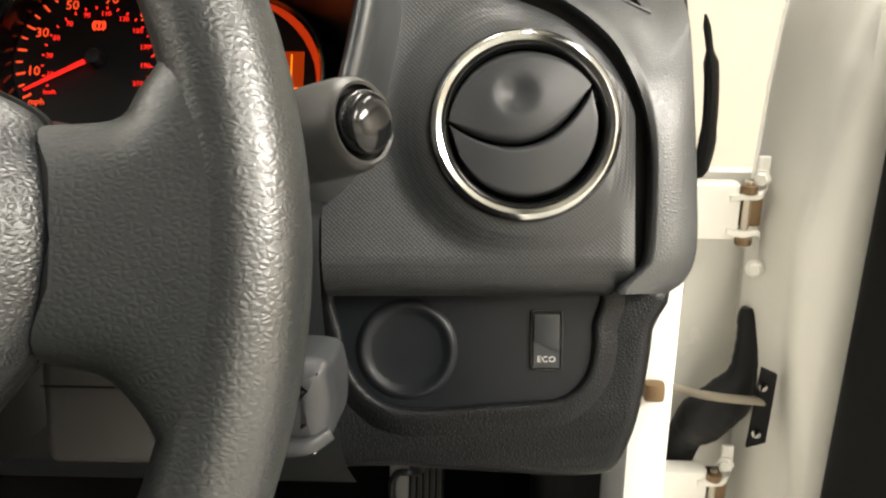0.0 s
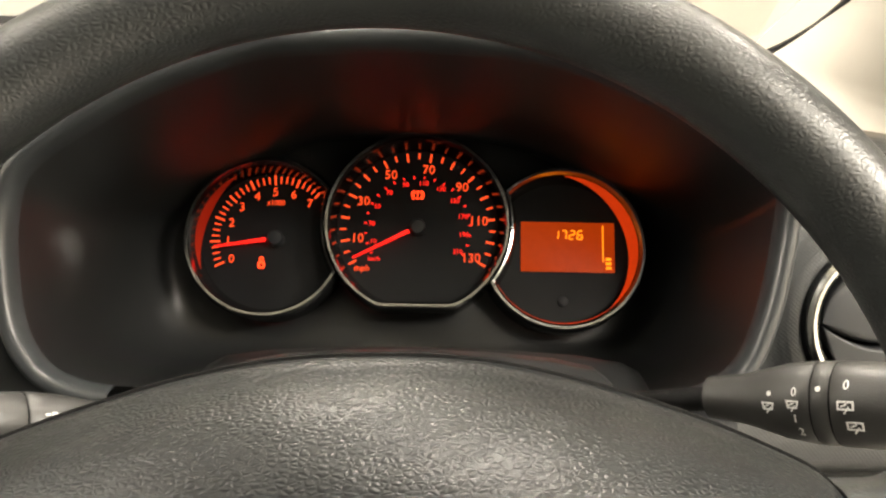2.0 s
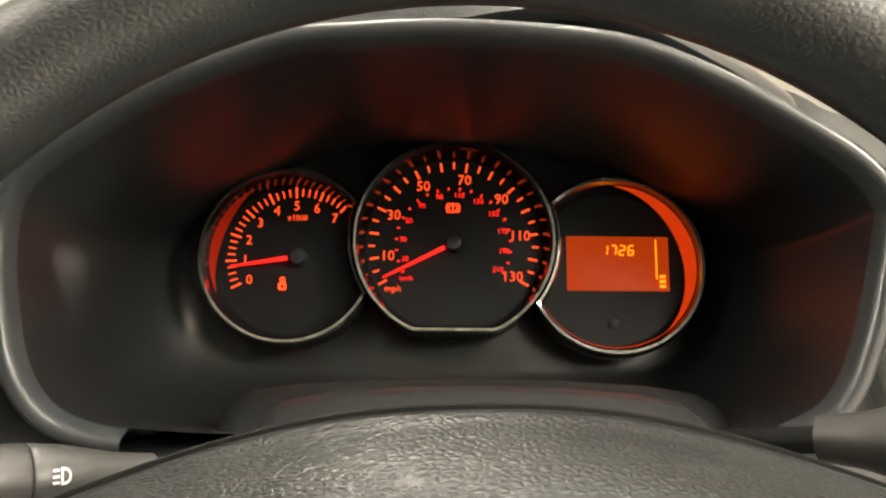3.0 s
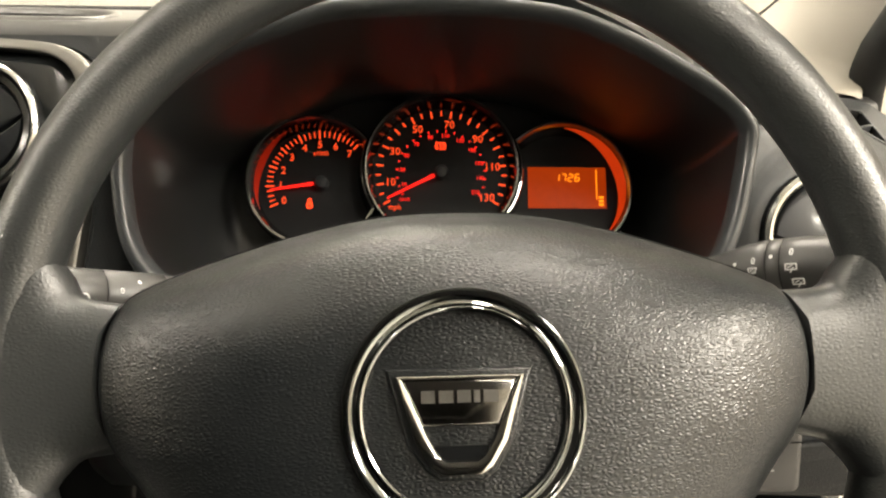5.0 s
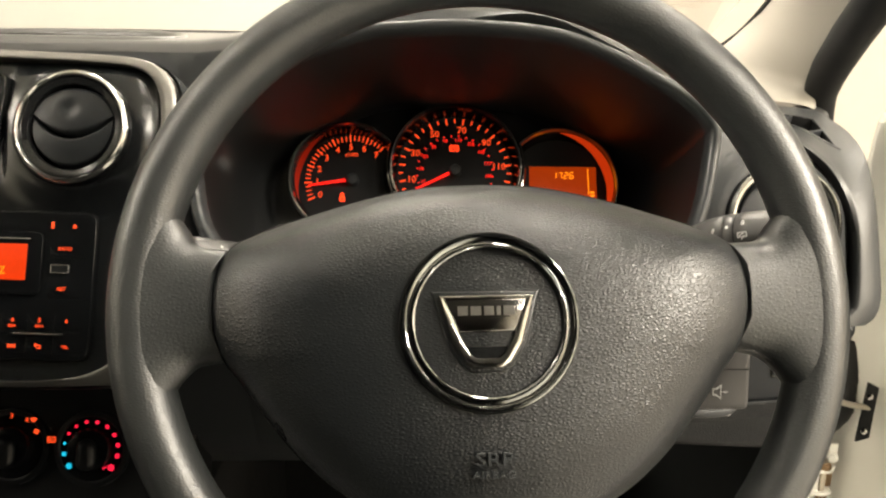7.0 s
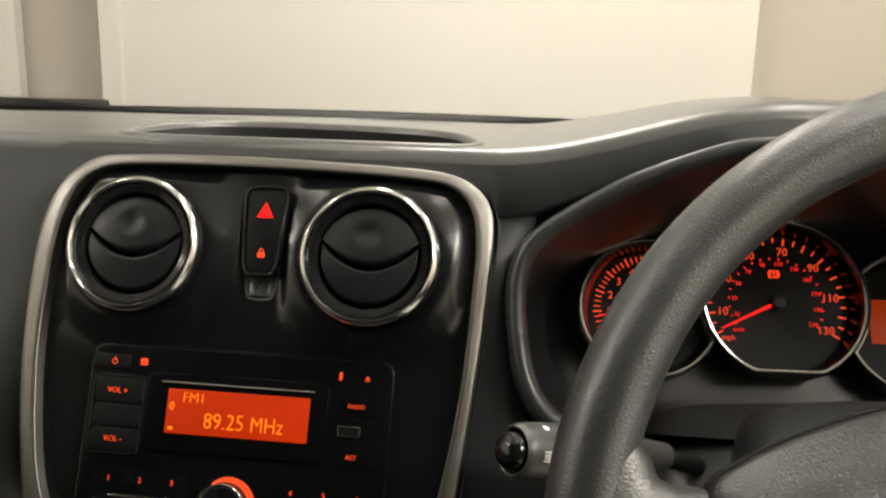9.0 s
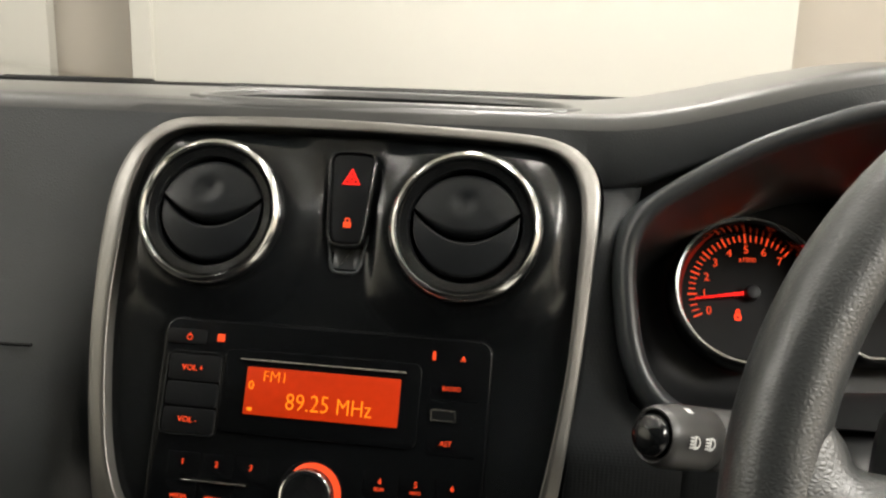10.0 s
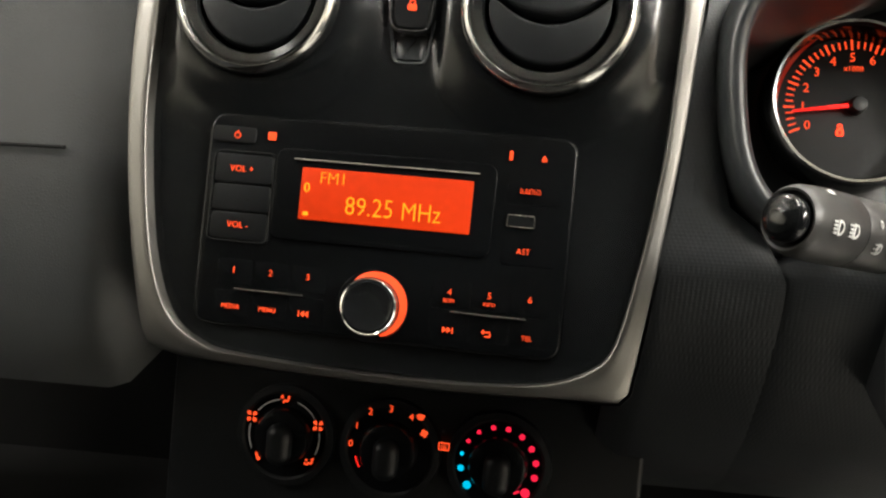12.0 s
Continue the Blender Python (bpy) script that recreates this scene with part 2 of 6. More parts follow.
def tube(points, radius, n=10, closed=False, bm=None, squash=1.0):
    pts = [Vector(p) for p in points]
    radii = radius if isinstance(radius, (list, tuple)) else [radius] * len(pts)
    loops, up = [], None
    k = len(pts)
    for i, p in enumerate(pts):
        a = pts[(i - 1) % k] if closed or i else p
        b = pts[(i + 1) % k] if closed or i < k - 1 else p
        d = (b - a).normalized()
        if up is None:
            up = d.orthogonal().normalized()
        up = (up - d * up.dot(d)).normalized()
        side = d.cross(up)
        loops.append([tuple(p + radii[i] * (up * math.cos(2 * math.pi * j / n) + squash * side * math.sin(2 * math.pi * j / n))) for j in range(n)])
    if closed:
        loops.append(loops[0])
    bm = loft(loops, True, not closed, not closed, bm)
    if closed:
        bmesh.ops.remove_doubles(bm, verts=bm.verts, dist=1e-6)
    return bm


def text(string, size, u, v, h, spin=0, align="CENTER", deep=0.0003, stretch=1.0, bm=None, thin=0.0):
    data = bpy.data.curves.new("text", "FONT")
    data.body, data.size, data.align_x, data.align_y, data.extrude, data.resolution_u = string, size, align, "CENTER", deep / 2, 2
    data.offset = -thin * size
    ob = bpy.data.objects.new("text", data)
    me = bpy.data.meshes.new_from_object(ob)
    me.transform(pose(u, v, h, 0, 0, spin) @ Matrix.Diagonal((stretch, 1, 1, 1)))
    bm = bm or bmesh.new()
    bm.from_mesh(me)
    bpy.data.objects.remove(ob)
    bpy.data.curves.remove(data)
    bpy.data.meshes.remove(me)
    return bm


def bar(u, v, w, l, h, deep=0.0003, spin=0, bm=None):
    """A small plate of w by l with its middle at (u, v), turned by spin."""
    c, s = math.cos(radians(spin)), math.sin(radians(spin))
    pts = [(u + x * c - y * s, v + x * s + y * c) for x, y in ((-w / 2, -l / 2), (w / 2, -l / 2), (w / 2, l / 2), (-w / 2, l / 2))]
    return loft([flat(pts, h - deep), flat(pts, h)], True, True, True, bm)


def box(x0, y0, z0, x1, y1, z1, bev=0.0, bm=None):
    bm2 = bmesh.new()
    bmesh.ops.create_cube(bm2, size=1.0, matrix=Matrix.Translation(((x0 + x1) / 2, (y0 + y1) / 2, (z0 + z1) / 2)) @ Matrix.Diagonal((x1 - x0, y1 - y0, z1 - z0, 1)))
    if bev:
        bmesh.ops.bevel(bm2, geom=bm2.edges[:], offset=bev, segments=2, affect="EDGES", profile=0.6)
    if bm is None:
        return bm2
    me = bpy.data.meshes.new("tmp")
    bm2.to_mesh(me)
    bm2.free()
    bm.from_mesh(me)
    bpy.data.meshes.remove(me)
    return bm


def polar(cx, cy, r, degrees):
    return cx + r * math.cos(radians(degrees)), cy + r * math.sin(radians(degrees))


def table(x, rows):
    """Smooth steps between (x, value) rows."""
    if x <= rows[0][0]:
        return rows[0][1]
    for (a, p), (b, q) in zip(rows, rows[1:]):
        if x <= b:
            t = (x - a) / (b - a)
            return p + (q - p) * t * t * (3 - 2 * t)
    return rows[-1][1]


# ---- showroom ----
def room_box(name, x0, y0, z0, x1, y1, z1, mat, label="", category=""):
    return tagged(part(name, box(x0, y0, z0, x1, y1, z1), mat), label, category, kind="structure")


room_box("floor", -6, -5, -0.1, 5, 5.2, 0, FLOOR, "grey painted concrete showroom floor", "floor")
room_box("ceiling", -6, -5, 3.4, 5, 5.2, 3.5, WALL_WHITE, "plain white showroom ceiling", "ceiling")
room_box("wall_north", -6, 5.0, 0, 5, 5.2, 3.4, WALL_BEIGE, "beige painted showroom wall behind the screen", "wall")
room_box("wall_south", -6, -5.2, 0, 5, -5.0, 3.4, WALL_WHITE, "plain white showroom wall", "wall")
room_box("wall_west", -6.2, -5, 0, -6, 5.2, 3.4, WALL_WHITE, "plain white showroom wall", "wall")
room_box("wall_east", 5.0, -5, 0, 5.2, 5.2, 3.4, WALL_BEIGE, "plain beige showroom wall", "wall")
room_box("wall_screen", -1.945, 3.4, 0, 0.58, 3.46, 3.4, WALL_WHITE, "large white display screen wall in front of the car", "wall")
room_box("trim", -2.005, 3.37, 0, -1.925, 3.42, 3.4, WALL_WHITE, "white edge trim of the screen wall", "trim")
room_box("wall_side_panel", -2.9, 3.6, 0, -2.005, 3.7, 3.4, WALL_BEIGE, "beige wall panel beside the screen", "wall")
room_box("wall_side_panel", 0.58, 3.5, 0, 2.4, 3.6, 3.4, WALL_BEIGE, "beige wall panel beside the screen", "wall")
room_box("wall_far_panel", -3.9, 3.52, 0, -2.43, 3.58, 3.4, WALL_WHITE, "white wall panel beside the beige one", "wall")

# ---- steering wheel ----
WHEEL = basis((-0.2250, 0.1625, 1.0304), 23.2, 1.9)
wheel = thing("steering_wheel", WHEEL, "black leatherette steering wheel with two spokes and chrome emblem ring", "steering wheel")


def wheel_rim():
    loops = []
    for i in range(129):
        a = 2 * math.pi * i / 128
        c, s = math.cos(a), math.sin(a)
        grip = 0.0008 * max(0.0, math.cos(2 * a)) ** 2
        loops.append([((0.1717 + (0.0140 + grip) * math.cos(b)) * c, (0.1717 + (0.0140 + grip) * math.cos(b)) * s, 0.0158 * math.sin(b)) for b in [2 * math.pi * j / 24 for j in range(24)]])
    bm = loft(loops)
    bmesh.ops.remove_doubles(bm, verts=bm.verts, dist=1e-6)
    return bm


part("rim", wheel_rim(), LEATHER, wheel, "grained black leatherette rim")


def seam_edge(v):
    """How far out the cover's edge lies at a height v."""
    return table(v, [(-0.034, 0.1195), (-0.0225, 0.1265), (-0.005, 0.1322), (0.015, 0.1315), (0.030, 0.1255), (0.040, 0.1120)])


def spoke(side):
    """A flared arm from the cover's edge into the rim."""
    rows, n = [], 14
    for i in range(n + 1):
        s = i / n
        flare = max(0.0, (s - 0.25) / 0.75)
        top = 0.0300 + 0.0030 * s + 0.034 * flare ** 2.4
        low = -0.0255 - 0.0060 * s - 0.036 * flare ** 2.4
        mid, half = (top + low) / 2, (top - low) / 2
        front, back = 0.0135 + 0.0017 * s * s, -0.0210 + 0.0085 * s
        row = []
        for j in range(32):
            a = 2 * math.pi * j / 32
            c, q = math.cos(a), math.sin(a)
            c = math.copysign(abs(c) ** 0.60, c)
            q = math.copysign(abs(q) ** 0.70, q)
            v = mid + half * c
            u0 = seam_edge(v) + 0.0014
            tilt = 0.012 * side * u0
            end = math.sqrt(0.1706 ** 2 - v * v)
            row.append((side * (u0 + (end - u0) * s) - 0.002 * (1 - s), v + tilt * (1 - s), (front + back) / 2 + (front - back) / 2 * q))
        rows.append(row)
    return loft(rows, True, True, True)


part("spoke", spoke(1), LEATHER, wheel)
part("spoke", spoke(-1), LEATHER, wheel)

pad_rows = [(0.0, 0.0645, -0.012), (0.030, 0.0630, -0.012), (0.060, 0.0570, -0.011), (0.090, 0.0475, -0.007), (0.1130, 0.0380, 0.000), (0.1255, 0.0300, 0.006), (0.1315, 0.0150, 0.011), (0.1322, -0.0050, 0.012), (0.1270, -0.0225, 0.012), (0.1180, -0.0345, 0.013), (0.1040, -0.0530, 0.015), (0.0850, -0.0745, 0.018), (0.0620, -0.0920, 0.021), (0.0340, -0.1040, 0.024)]
pad_3d = smooth_loop(pad_rows + [(0.0, -0.1080, 0.025)] + [(-u, v, h) for u, v, h in pad_rows[:0:-1]], 4)[::-1]
pad_3d = [(u - 0.002, v + 0.012 * u, h) for u, v, h in pad_3d]
pad_line = [(u, v) for u, v, h in pad_3d]


def pad_height(u, v):
    return 0.0415 - 0.05 * v - 1.0 * max(0.0, abs(u + 0.002) - 0.045) ** 2


def airbag_pad():
    def ring(d, sink):
        return [(u, v, h - sink) for (u, v), (_, _, h) in zip(inset(pad_line, d), pad_3d)]
    loops = [ring(0.006, 0.030), ring(0.0005, 0.016), ring(0.0, 0.004), ring(0.0006, 0.0005), ring(0.0020, -0.0022)]
    base = inset(pad_line, 0.0035)
    for k, w in ((1.0, 0.16), (0.965, 0.33), (0.93, 0.46), (0.88, 0.60), (0.80, 0.75), (0.70, 0.87), (0.58, 0.95), (0.44, 0.99), (0.28, 1.0), (0.12, 1.0)):
        row = []
        for (u, v), (_, _, h) in zip(base, pad_3d):
            x, y = -0.003 + (u + 0.003) * k, -0.012 + (v + 0.012) * k
            row.append((x, y, h + (pad_height(x, y) - h) * w))
        loops.append(row)
    return loft(loops, True, True, True)


pad = part("airbag_cover", airbag_pad(), PAD, wheel, "grained black airbag cover")
part("seam", loft([[(u, v, h - 0.024) for (u, v), (_, _, h) in zip(inset(pad_line, 0.004), pad_3d)], [(u, v, h - 0.009) for (u, v), (_, _, h) in zip(inset(pad_line, -0.0012), pad_3d)], [(u, v, h - 0.006) for (u, v), (_, _, h) in zip(inset(pad_line, -0.0010), pad_3d)], [(u, v, h - 0.006) for (u, v), (_, _, h) in zip(inset(pad_line, 0.001), pad_3d)]]), BLACK, wheel, "dark gap round the airbag cover")
part("hub_back", lathe([(0.040, -0.07), (0.045, -0.03), (0.045, 0.004)], 0, -0.01, 48), BLACK, wheel, "dark back of the hub")

# chrome ring with its two ridges, the plain shield-shaped emblem and the embossed letters
EM = (0.0021, 0.0042)
BADGE = pose(-0.0062, -0.0147, 0.0198, -2.9, 0, 0.7) @ Matrix.Diagonal((0.965, 0.965, 1, 1))
part("emblem_ring", lathe([(0.0428, 0.0180), (0.0428, 0.0236), (0.0424, 0.0244), (0.0418, 0.0245), (0.0412, 0.0239), (0.0402, 0.0228), (0.0386, 0.0223), (0.0372, 0.0230), (0.0363, 0.0248), (0.0357, 0.0253), (0.0351, 0.0249), (0.0345, 0.0228), (0.0342, 0.018)], *EM, 128), RING_CHROME, wheel, "polished chrome ring", at=BADGE)
part("emblem_field", lathe([(0.0345, 0.0205), (0.030, 0.0218), (0.015, 0.0228), (0.004, 0.0230)], *EM, 64, True), PAD, wheel, "grained black field inside the ring", at=BADGE)
shield_out = [(-0.0218, 0.0165), (-0.0155, -0.0060), (-0.0100, -0.0145), (-0.0060, -0.0172), (0.0075, -0.0172), (0.0115, -0.0145), (0.0168, -0.0060), (0.0232, 0.0165)]
shield_in = [(-0.0190, 0.0148), (-0.0110, -0.0040), (-0.0073, -0.0105), (-0.0045, -0.0126), (0.0060, -0.0126), (0.0088, -0.0105), (0.0125, -0.0040), (0.0204, 0.0148)]
part("emblem_recess", slab(inset(shield_out, -0.0022), 0.0215, 0.0236, 0.0012), PAD, wheel, "raised soft border of the emblem", at=BADGE)
part("emblem_frame", frame_ring(shield_out, shield_in, 0.0228, 0.0262, 0.0011), CHROME, wheel, "chrome shield-shaped emblem frame", at=BADGE)
part("emblem_plate", slab([(-0.0126, -0.0006), (0.0140, -0.0006), (0.0204, 0.0150), (-0.0190, 0.0150)], 0.0228, 0.0254, 0.0010), DARK_CHROME, wheel, "dark chrome bar across the emblem", at=BADGE)
for k, (w, l) in enumerate(((0.0046, 0.0042), (0.0050, 0.0042), (0.0046, 0.0042), (0.0020, 0.0042), (0.0050, 0.0042))):
    part("emblem_mark", bar((-0.0105, -0.0043, 0.0019, 0.0064, 0.0113)[k], 0.0092, w, l, 0.0266, 0.0012), SATIN, wheel, "plain block in place of a maker's letter", at=BADGE)
part("emblem_bottom", slab([(-0.0080, -0.0080), (0.0096, -0.0080), (0.0066, -0.0128), (-0.0050, -0.0128)], 0.0225, 0.0240, 0.0005), GLOSSY, wheel, at=BADGE)
# letters coloured lighter than the cover, for the light on their raised edges
emboss = text("SRP", 0.0082, -0.0032, -0.0705, 0.0452, 0, "CENTER", 0.0024, 1.35)
part("embossed_letters", text("AIRBAG", 0.0044, -0.0032, -0.0772, 0.0454, 0, "CENTER", 0.0022, 1.25, emboss), HOOD_RIM, wheel, "raised safety lettering")

# ---- instrument cluster ----
RIM = basis((-0.2243, 0.3625, 1.09), 21)
DIAL = basis((-0.2243, 0.4954, 1.0318), 29)
rim_line = smooth_loop([(-0.002, 0.0724), (-0.050, 0.0702), (-0.0750, 0.0675), (-0.105, 0.0573), (-0.135, 0.0440), (-0.168, 0.0230), (-0.1850, 0.0070), (-0.1895, -0.0140), (-0.1885, -0.0380), (-0.1835, -0.0650), (-0.1730, -0.0830), (-0.1560, -0.0930), (-0.1264, -0.0970), (-0.05, -0.099), (0.05, -0.099), (0.115, -0.0965), (0.1433, -0.0880), (0.1570, -0.0760), (0.1650, -0.0580), (0.1700, -0.0400), (0.1755, -0.0100), (0.1755, 0.0040), (0.1610, 0.0210), (0.1300, 0.0395), (0.1000, 0.0545), (0.060, 0.0678)], 4)
cluster = thing("instrument_cluster", DIAL, "car instrument cluster with orange-lit dials behind the steering wheel", "instrument cluster")
to_dial = DIAL.inverted() @ RIM


def overhang(u, v, w):
    """The top of the opening hangs out towards the driver and narrows a little."""
    f = 0.5 * max(0.0, v + 0.010)
    return Vector((u + (0.017 - u) * f, v - (v + 0.043) * f, w + 0.40 * f))


def housing():
    """The dark bowl from the hood's rim down to the dials, rounded where the sides meet the back."""
    rear = [Vector((u * 0.78 - 0.001, (v + 0.012) * table(v, [(-0.06, 0.74), (0.02, 0.88)]) - 0.006, -0.012)) for u, v in rim_line]
    front = [to_dial @ overhang(u, v, -0.009) for u, v in inset(rim_line, 0.0042)]
    loops = []
    for k in range(13):
        a = math.pi / 2 * k / 12
        side, deep = (1 - math.cos(a)) ** 1.2, math.sin(a) ** 1.0
        loops.append([(p.x + (q.x - p.x) * side, p.y + (q.y - p.y) * side, p.z + (q.z - p.z) * deep) for p, q in zip(front, rear)])
    return loft(loops, True, False, True)


part("housing", housing(), HOUSING, cluster, "dark curved instrument housing")

SP, TA, LC = (-0.0010, 0.0), (-0.0935, -0.0098), (0.0885, -0.0138)
TAF = (-0.0895, -0.0088)


def flat_circle(cx, cy, r, cut, n=96):
    return [(u, max(v, cy - cut)) for u, v in circle(cx, cy, r, n)]


def beside_speedometer(line, gap):
    """Keeps a neighbour's outline clear of the speedometer's round bezel."""
    out = []
    for u, v in line:
        d = math.hypot(u - SP[0], v - SP[1])
        k = max(1.0, (SP_R + gap) / max(d, 1e-6))
        out.append((SP[0] + (u - SP[0]) * k, SP[1] + (v - SP[1]) * k))
    return out


SP_R = 0.0568


def dial(name, c, r, cut, label, lift=0.0):
    d = new(name)
    d.parent = cluster
    tagged(d, label)
    line = [flat_circle(*c, k, cut * k / r) for k in (r + 0.0016, r + 0.0004, r - 0.0006, r - 0.0022, r - 0.0036, r - 0.0054, r - 0.0062)]
    if c != SP:
        line = [beside_speedometer(row, gap) for row, gap in zip(line, (0.0004, 0.0006, 0.0010, 0.0022, 0.0034, 0.0048, 0.0054))]
    part("bezel_wall", loft([flat(line[0], -0.008), flat(line[0], 0.0130 + lift), flat(line[1], 0.0156 + lift)]), GLOSSY, d, "glossy black outer wall")
    part("bezel", loft([flat(line[1], 0.0156 + lift), flat(line[2], 0.0180 + lift), flat(line[3], 0.0178 + lift), flat(line[4], 0.0150 + lift)]), BEZEL, d, "thin polished black-chrome bezel")
    part("collar", loft([flat(line[4], 0.0150 + lift), flat(line[5], 0.006), flat(line[6], 0.0)]), GLOSSY, d, "glossy black collar")
    part("face", loft([flat(line[6], 0.0), flat([(c[0] + (u - c[0]) * 0.5, c[1] + (v - c[1]) * 0.5) for u, v in line[6]], 0.0)], True, False, True), DIAL_BLACK, d, "black dial face")
    return d


speedo = dial("speedometer", SP, SP_R, 0.0520, "speedometer dial lit in orange", 0.0010)
tacho = dial("rev_counter", TA, 0.0493, 0.06, "rev counter dial lit in orange")
display = dial("display_dial", LC, 0.0500, 0.06, "round display dial with an orange screen")


def mph_angle(v):
    return 209 - v * 238 / 130


for v in range(0, 131, 5):
    a = mph_angle(v)
    long = v % 10 == 0
    part("mile_mark", bar(*polar(*SP, 0.0462 if long else 0.0470, a), 0.0054 if long else 0.0038, 0.0012 if long else 0.0010, 0.0006, 0.0004, a), ORANGE, speedo)
for v in range(10, 131, 20):
    part("numeral", text(str(v), 0.0082, *polar(*SP, 0.0385, mph_angle(v)), 0.0005), ORANGE, speedo)
for v in range(0, 211, 10):
    a = mph_angle(v / 1.609)
    part("kilometre_mark", bar(*polar(*SP, 0.0330, a), 0.0017, 0.0008, 0.0006, 0.0004, a), RED, speedo)
for v in range(10, 211, 20):
    part("small_numeral", text(str(v), 0.0042, *polar(*SP, 0.0292, mph_angle(v / 1.609)), 0.0005), RED, speedo)
part("unit_word", text("mph", 0.0055, -0.0355, -0.0260, 0.0005), ORANGE, speedo)
part("unit_word", text("km/h", 0.0038, -0.0280, -0.0200, 0.0005), RED, speedo)


def needle(c, angle, length, parent):
    c0, s0 = math.cos(radians(angle)), math.sin(radians(angle))
    pts = [(0.006, -0.0012), (length, -0.0005), (length, 0.0005), (0.006, 0.0012)]
    line = [(c[0] + x * c0 - y * s0, c[1] + x * s0 + y * c0) for x, y in pts]
    part("needle", slab(line, 0.0048, 0.0064, 0.0004), NEEDLE, parent, "glowing red needle")
    hub = lathe([(0.0052, 0.0), (0.0050, 0.0062), (0.0042, 0.0076), (0.002, 0.0080)], *c, 32, True)
    part("needle_hub", hub, SMOOTH, parent, "black needle hub")


needle(SP, 207, 0.0450, speedo)
needle(TAF, 189, 0.0380, tacho)


def ring_icon(bm, u, v, r, w, h):
    loops = [flat(circle(u, v, r, 20), h), flat(circle(u, v, r - w, 20), h)]
    return loft(loops, True, False, False, bm)


bm = ring_icon(bmesh.new(), -0.0015, 0.0215, 0.0028, 0.0006, 0.0006)
bar(-0.0015, 0.0221, 0.0008, 0.0026, 0.0008, 0.0002, 0, bm)
bar(-0.0015, 0.0200, 0.0008, 0.0007, 0.0008, 0.0002, 0, bm)
for s in (-1, 1):
    for a in (-40, -20, 0, 20, 40):
        bar(*polar(-0.0015, 0.0215, 0.0037, a if s > 0 else 180 + a), 0.0007, 0.0014, 0.0008, 0.0002, a if s > 0 else 180 + a, bm)
part("brake_warning_light", bm, WARN, speedo, "lit brake warning symbol")


def rev_angle(v):
    return 205 - v * 22.2


for i in range(0, 29):
    a = rev_angle(i / 4)
    long = i % 4 == 0
    part("rev_mark", bar(*polar(*TAF, 0.0385, a), 0.0064 if long else 0.0045, 0.0011 if long else 0.0008, 0.0006, 0.0004, a), ORANGE, tacho)
for v in range(8):
    part("numeral", text(str(v), 0.0078, *polar(*TAF, 0.0305, rev_angle(v)), 0.0005), ORANGE, tacho)
part("unit_word", text("x1000", 0.0046, TAF[0] - 0.0015, TAF[1] + 0.0235, 0.0005), ORANGE, tacho)
wx, wy = TAF[0] - 0.0088, TAF[1] - 0.0150
bm = ring_icon(bmesh.new(), wx, wy + 0.0024, 0.0016, 0.0016 * 0.55, 0.0008)
frame_ring(rounded(wx - 0.0022, wy - 0.0034, wx + 0.0022, wy + 0.0008, 0.0010, 3), rounded(wx - 0.0010, wy - 0.0024, wx + 0.0010, wy - 0.0004, 0.0005, 3), 0.0003, 0.0008, 0.0001, bm)
part("belt_warning_light", bm, WARN, tacho, "lit red seat-belt warning symbol")

part("screen", slab(rounded(0.0638, -0.0262, 0.1225, 0.0054, 0.0006, 2), 0.0002, 0.0008, 0.0002), LCD, display, "glowing orange liquid-crystal screen")


def seven_segment(digit, u, v, w, l, h, t, bm):
    on = {"1": "bc", "2": "abged", "6": "afgedc", "7": "abc"}[digit]
    lean = lambda y: (y - v) * 0.12
    spots = {"a": (u, v + l / 2, 0), "g": (u, v, 0), "d": (u, v - l / 2, 0), "f": (u - w / 2, v + l / 4, 90), "b": (u + w / 2, v + l / 4, 90), "e": (u - w / 2, v - l / 4, 90), "c": (u + w / 2, v - l / 4, 90)}
    for k in on:
        x, y, s = spots[k]
        bar(x + lean(y), y, (l / 2 if s else w) - t * 0.6, t, h, 0.0002, s - (7 if s else 0), bm)


for i, d in enumerate("1726"):
    bm = bmesh.new()
    seven_segment(d, 0.0858 + 0.0050 * i, -0.0027, 0.0030, 0.0054, 0.0012, 0.0008, bm)
    part("clock_digit", bm, AMBER, display, "glowing clock digit")
bm = bar(0.1152, -0.0080, 0.0007, 0.0230, 0.0012)
for i in range(3):
    bar(0.1185, -0.0178 - 0.0028 * i, 0.0034, 0.0016, 0.0012, 0.0003, 0, bm)
part("fuel_bars", bm, AMBER, display, "glowing fuel gauge bars")
part("reset_button", lathe([(0.0032, 0), (0.0032, 0.0016), (0.0022, 0.0022)], LC[0] + 0.0015, LC[1] - 0.0310, 24, True), SMOOTH, display, "small dark reset button")


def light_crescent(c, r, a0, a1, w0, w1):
    """A glowing arc painted as a reflection on a dial's collar, widest in its middle."""
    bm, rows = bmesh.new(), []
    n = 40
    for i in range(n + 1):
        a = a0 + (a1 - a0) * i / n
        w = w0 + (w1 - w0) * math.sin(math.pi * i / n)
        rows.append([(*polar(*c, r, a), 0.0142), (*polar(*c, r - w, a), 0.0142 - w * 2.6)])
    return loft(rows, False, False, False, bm)


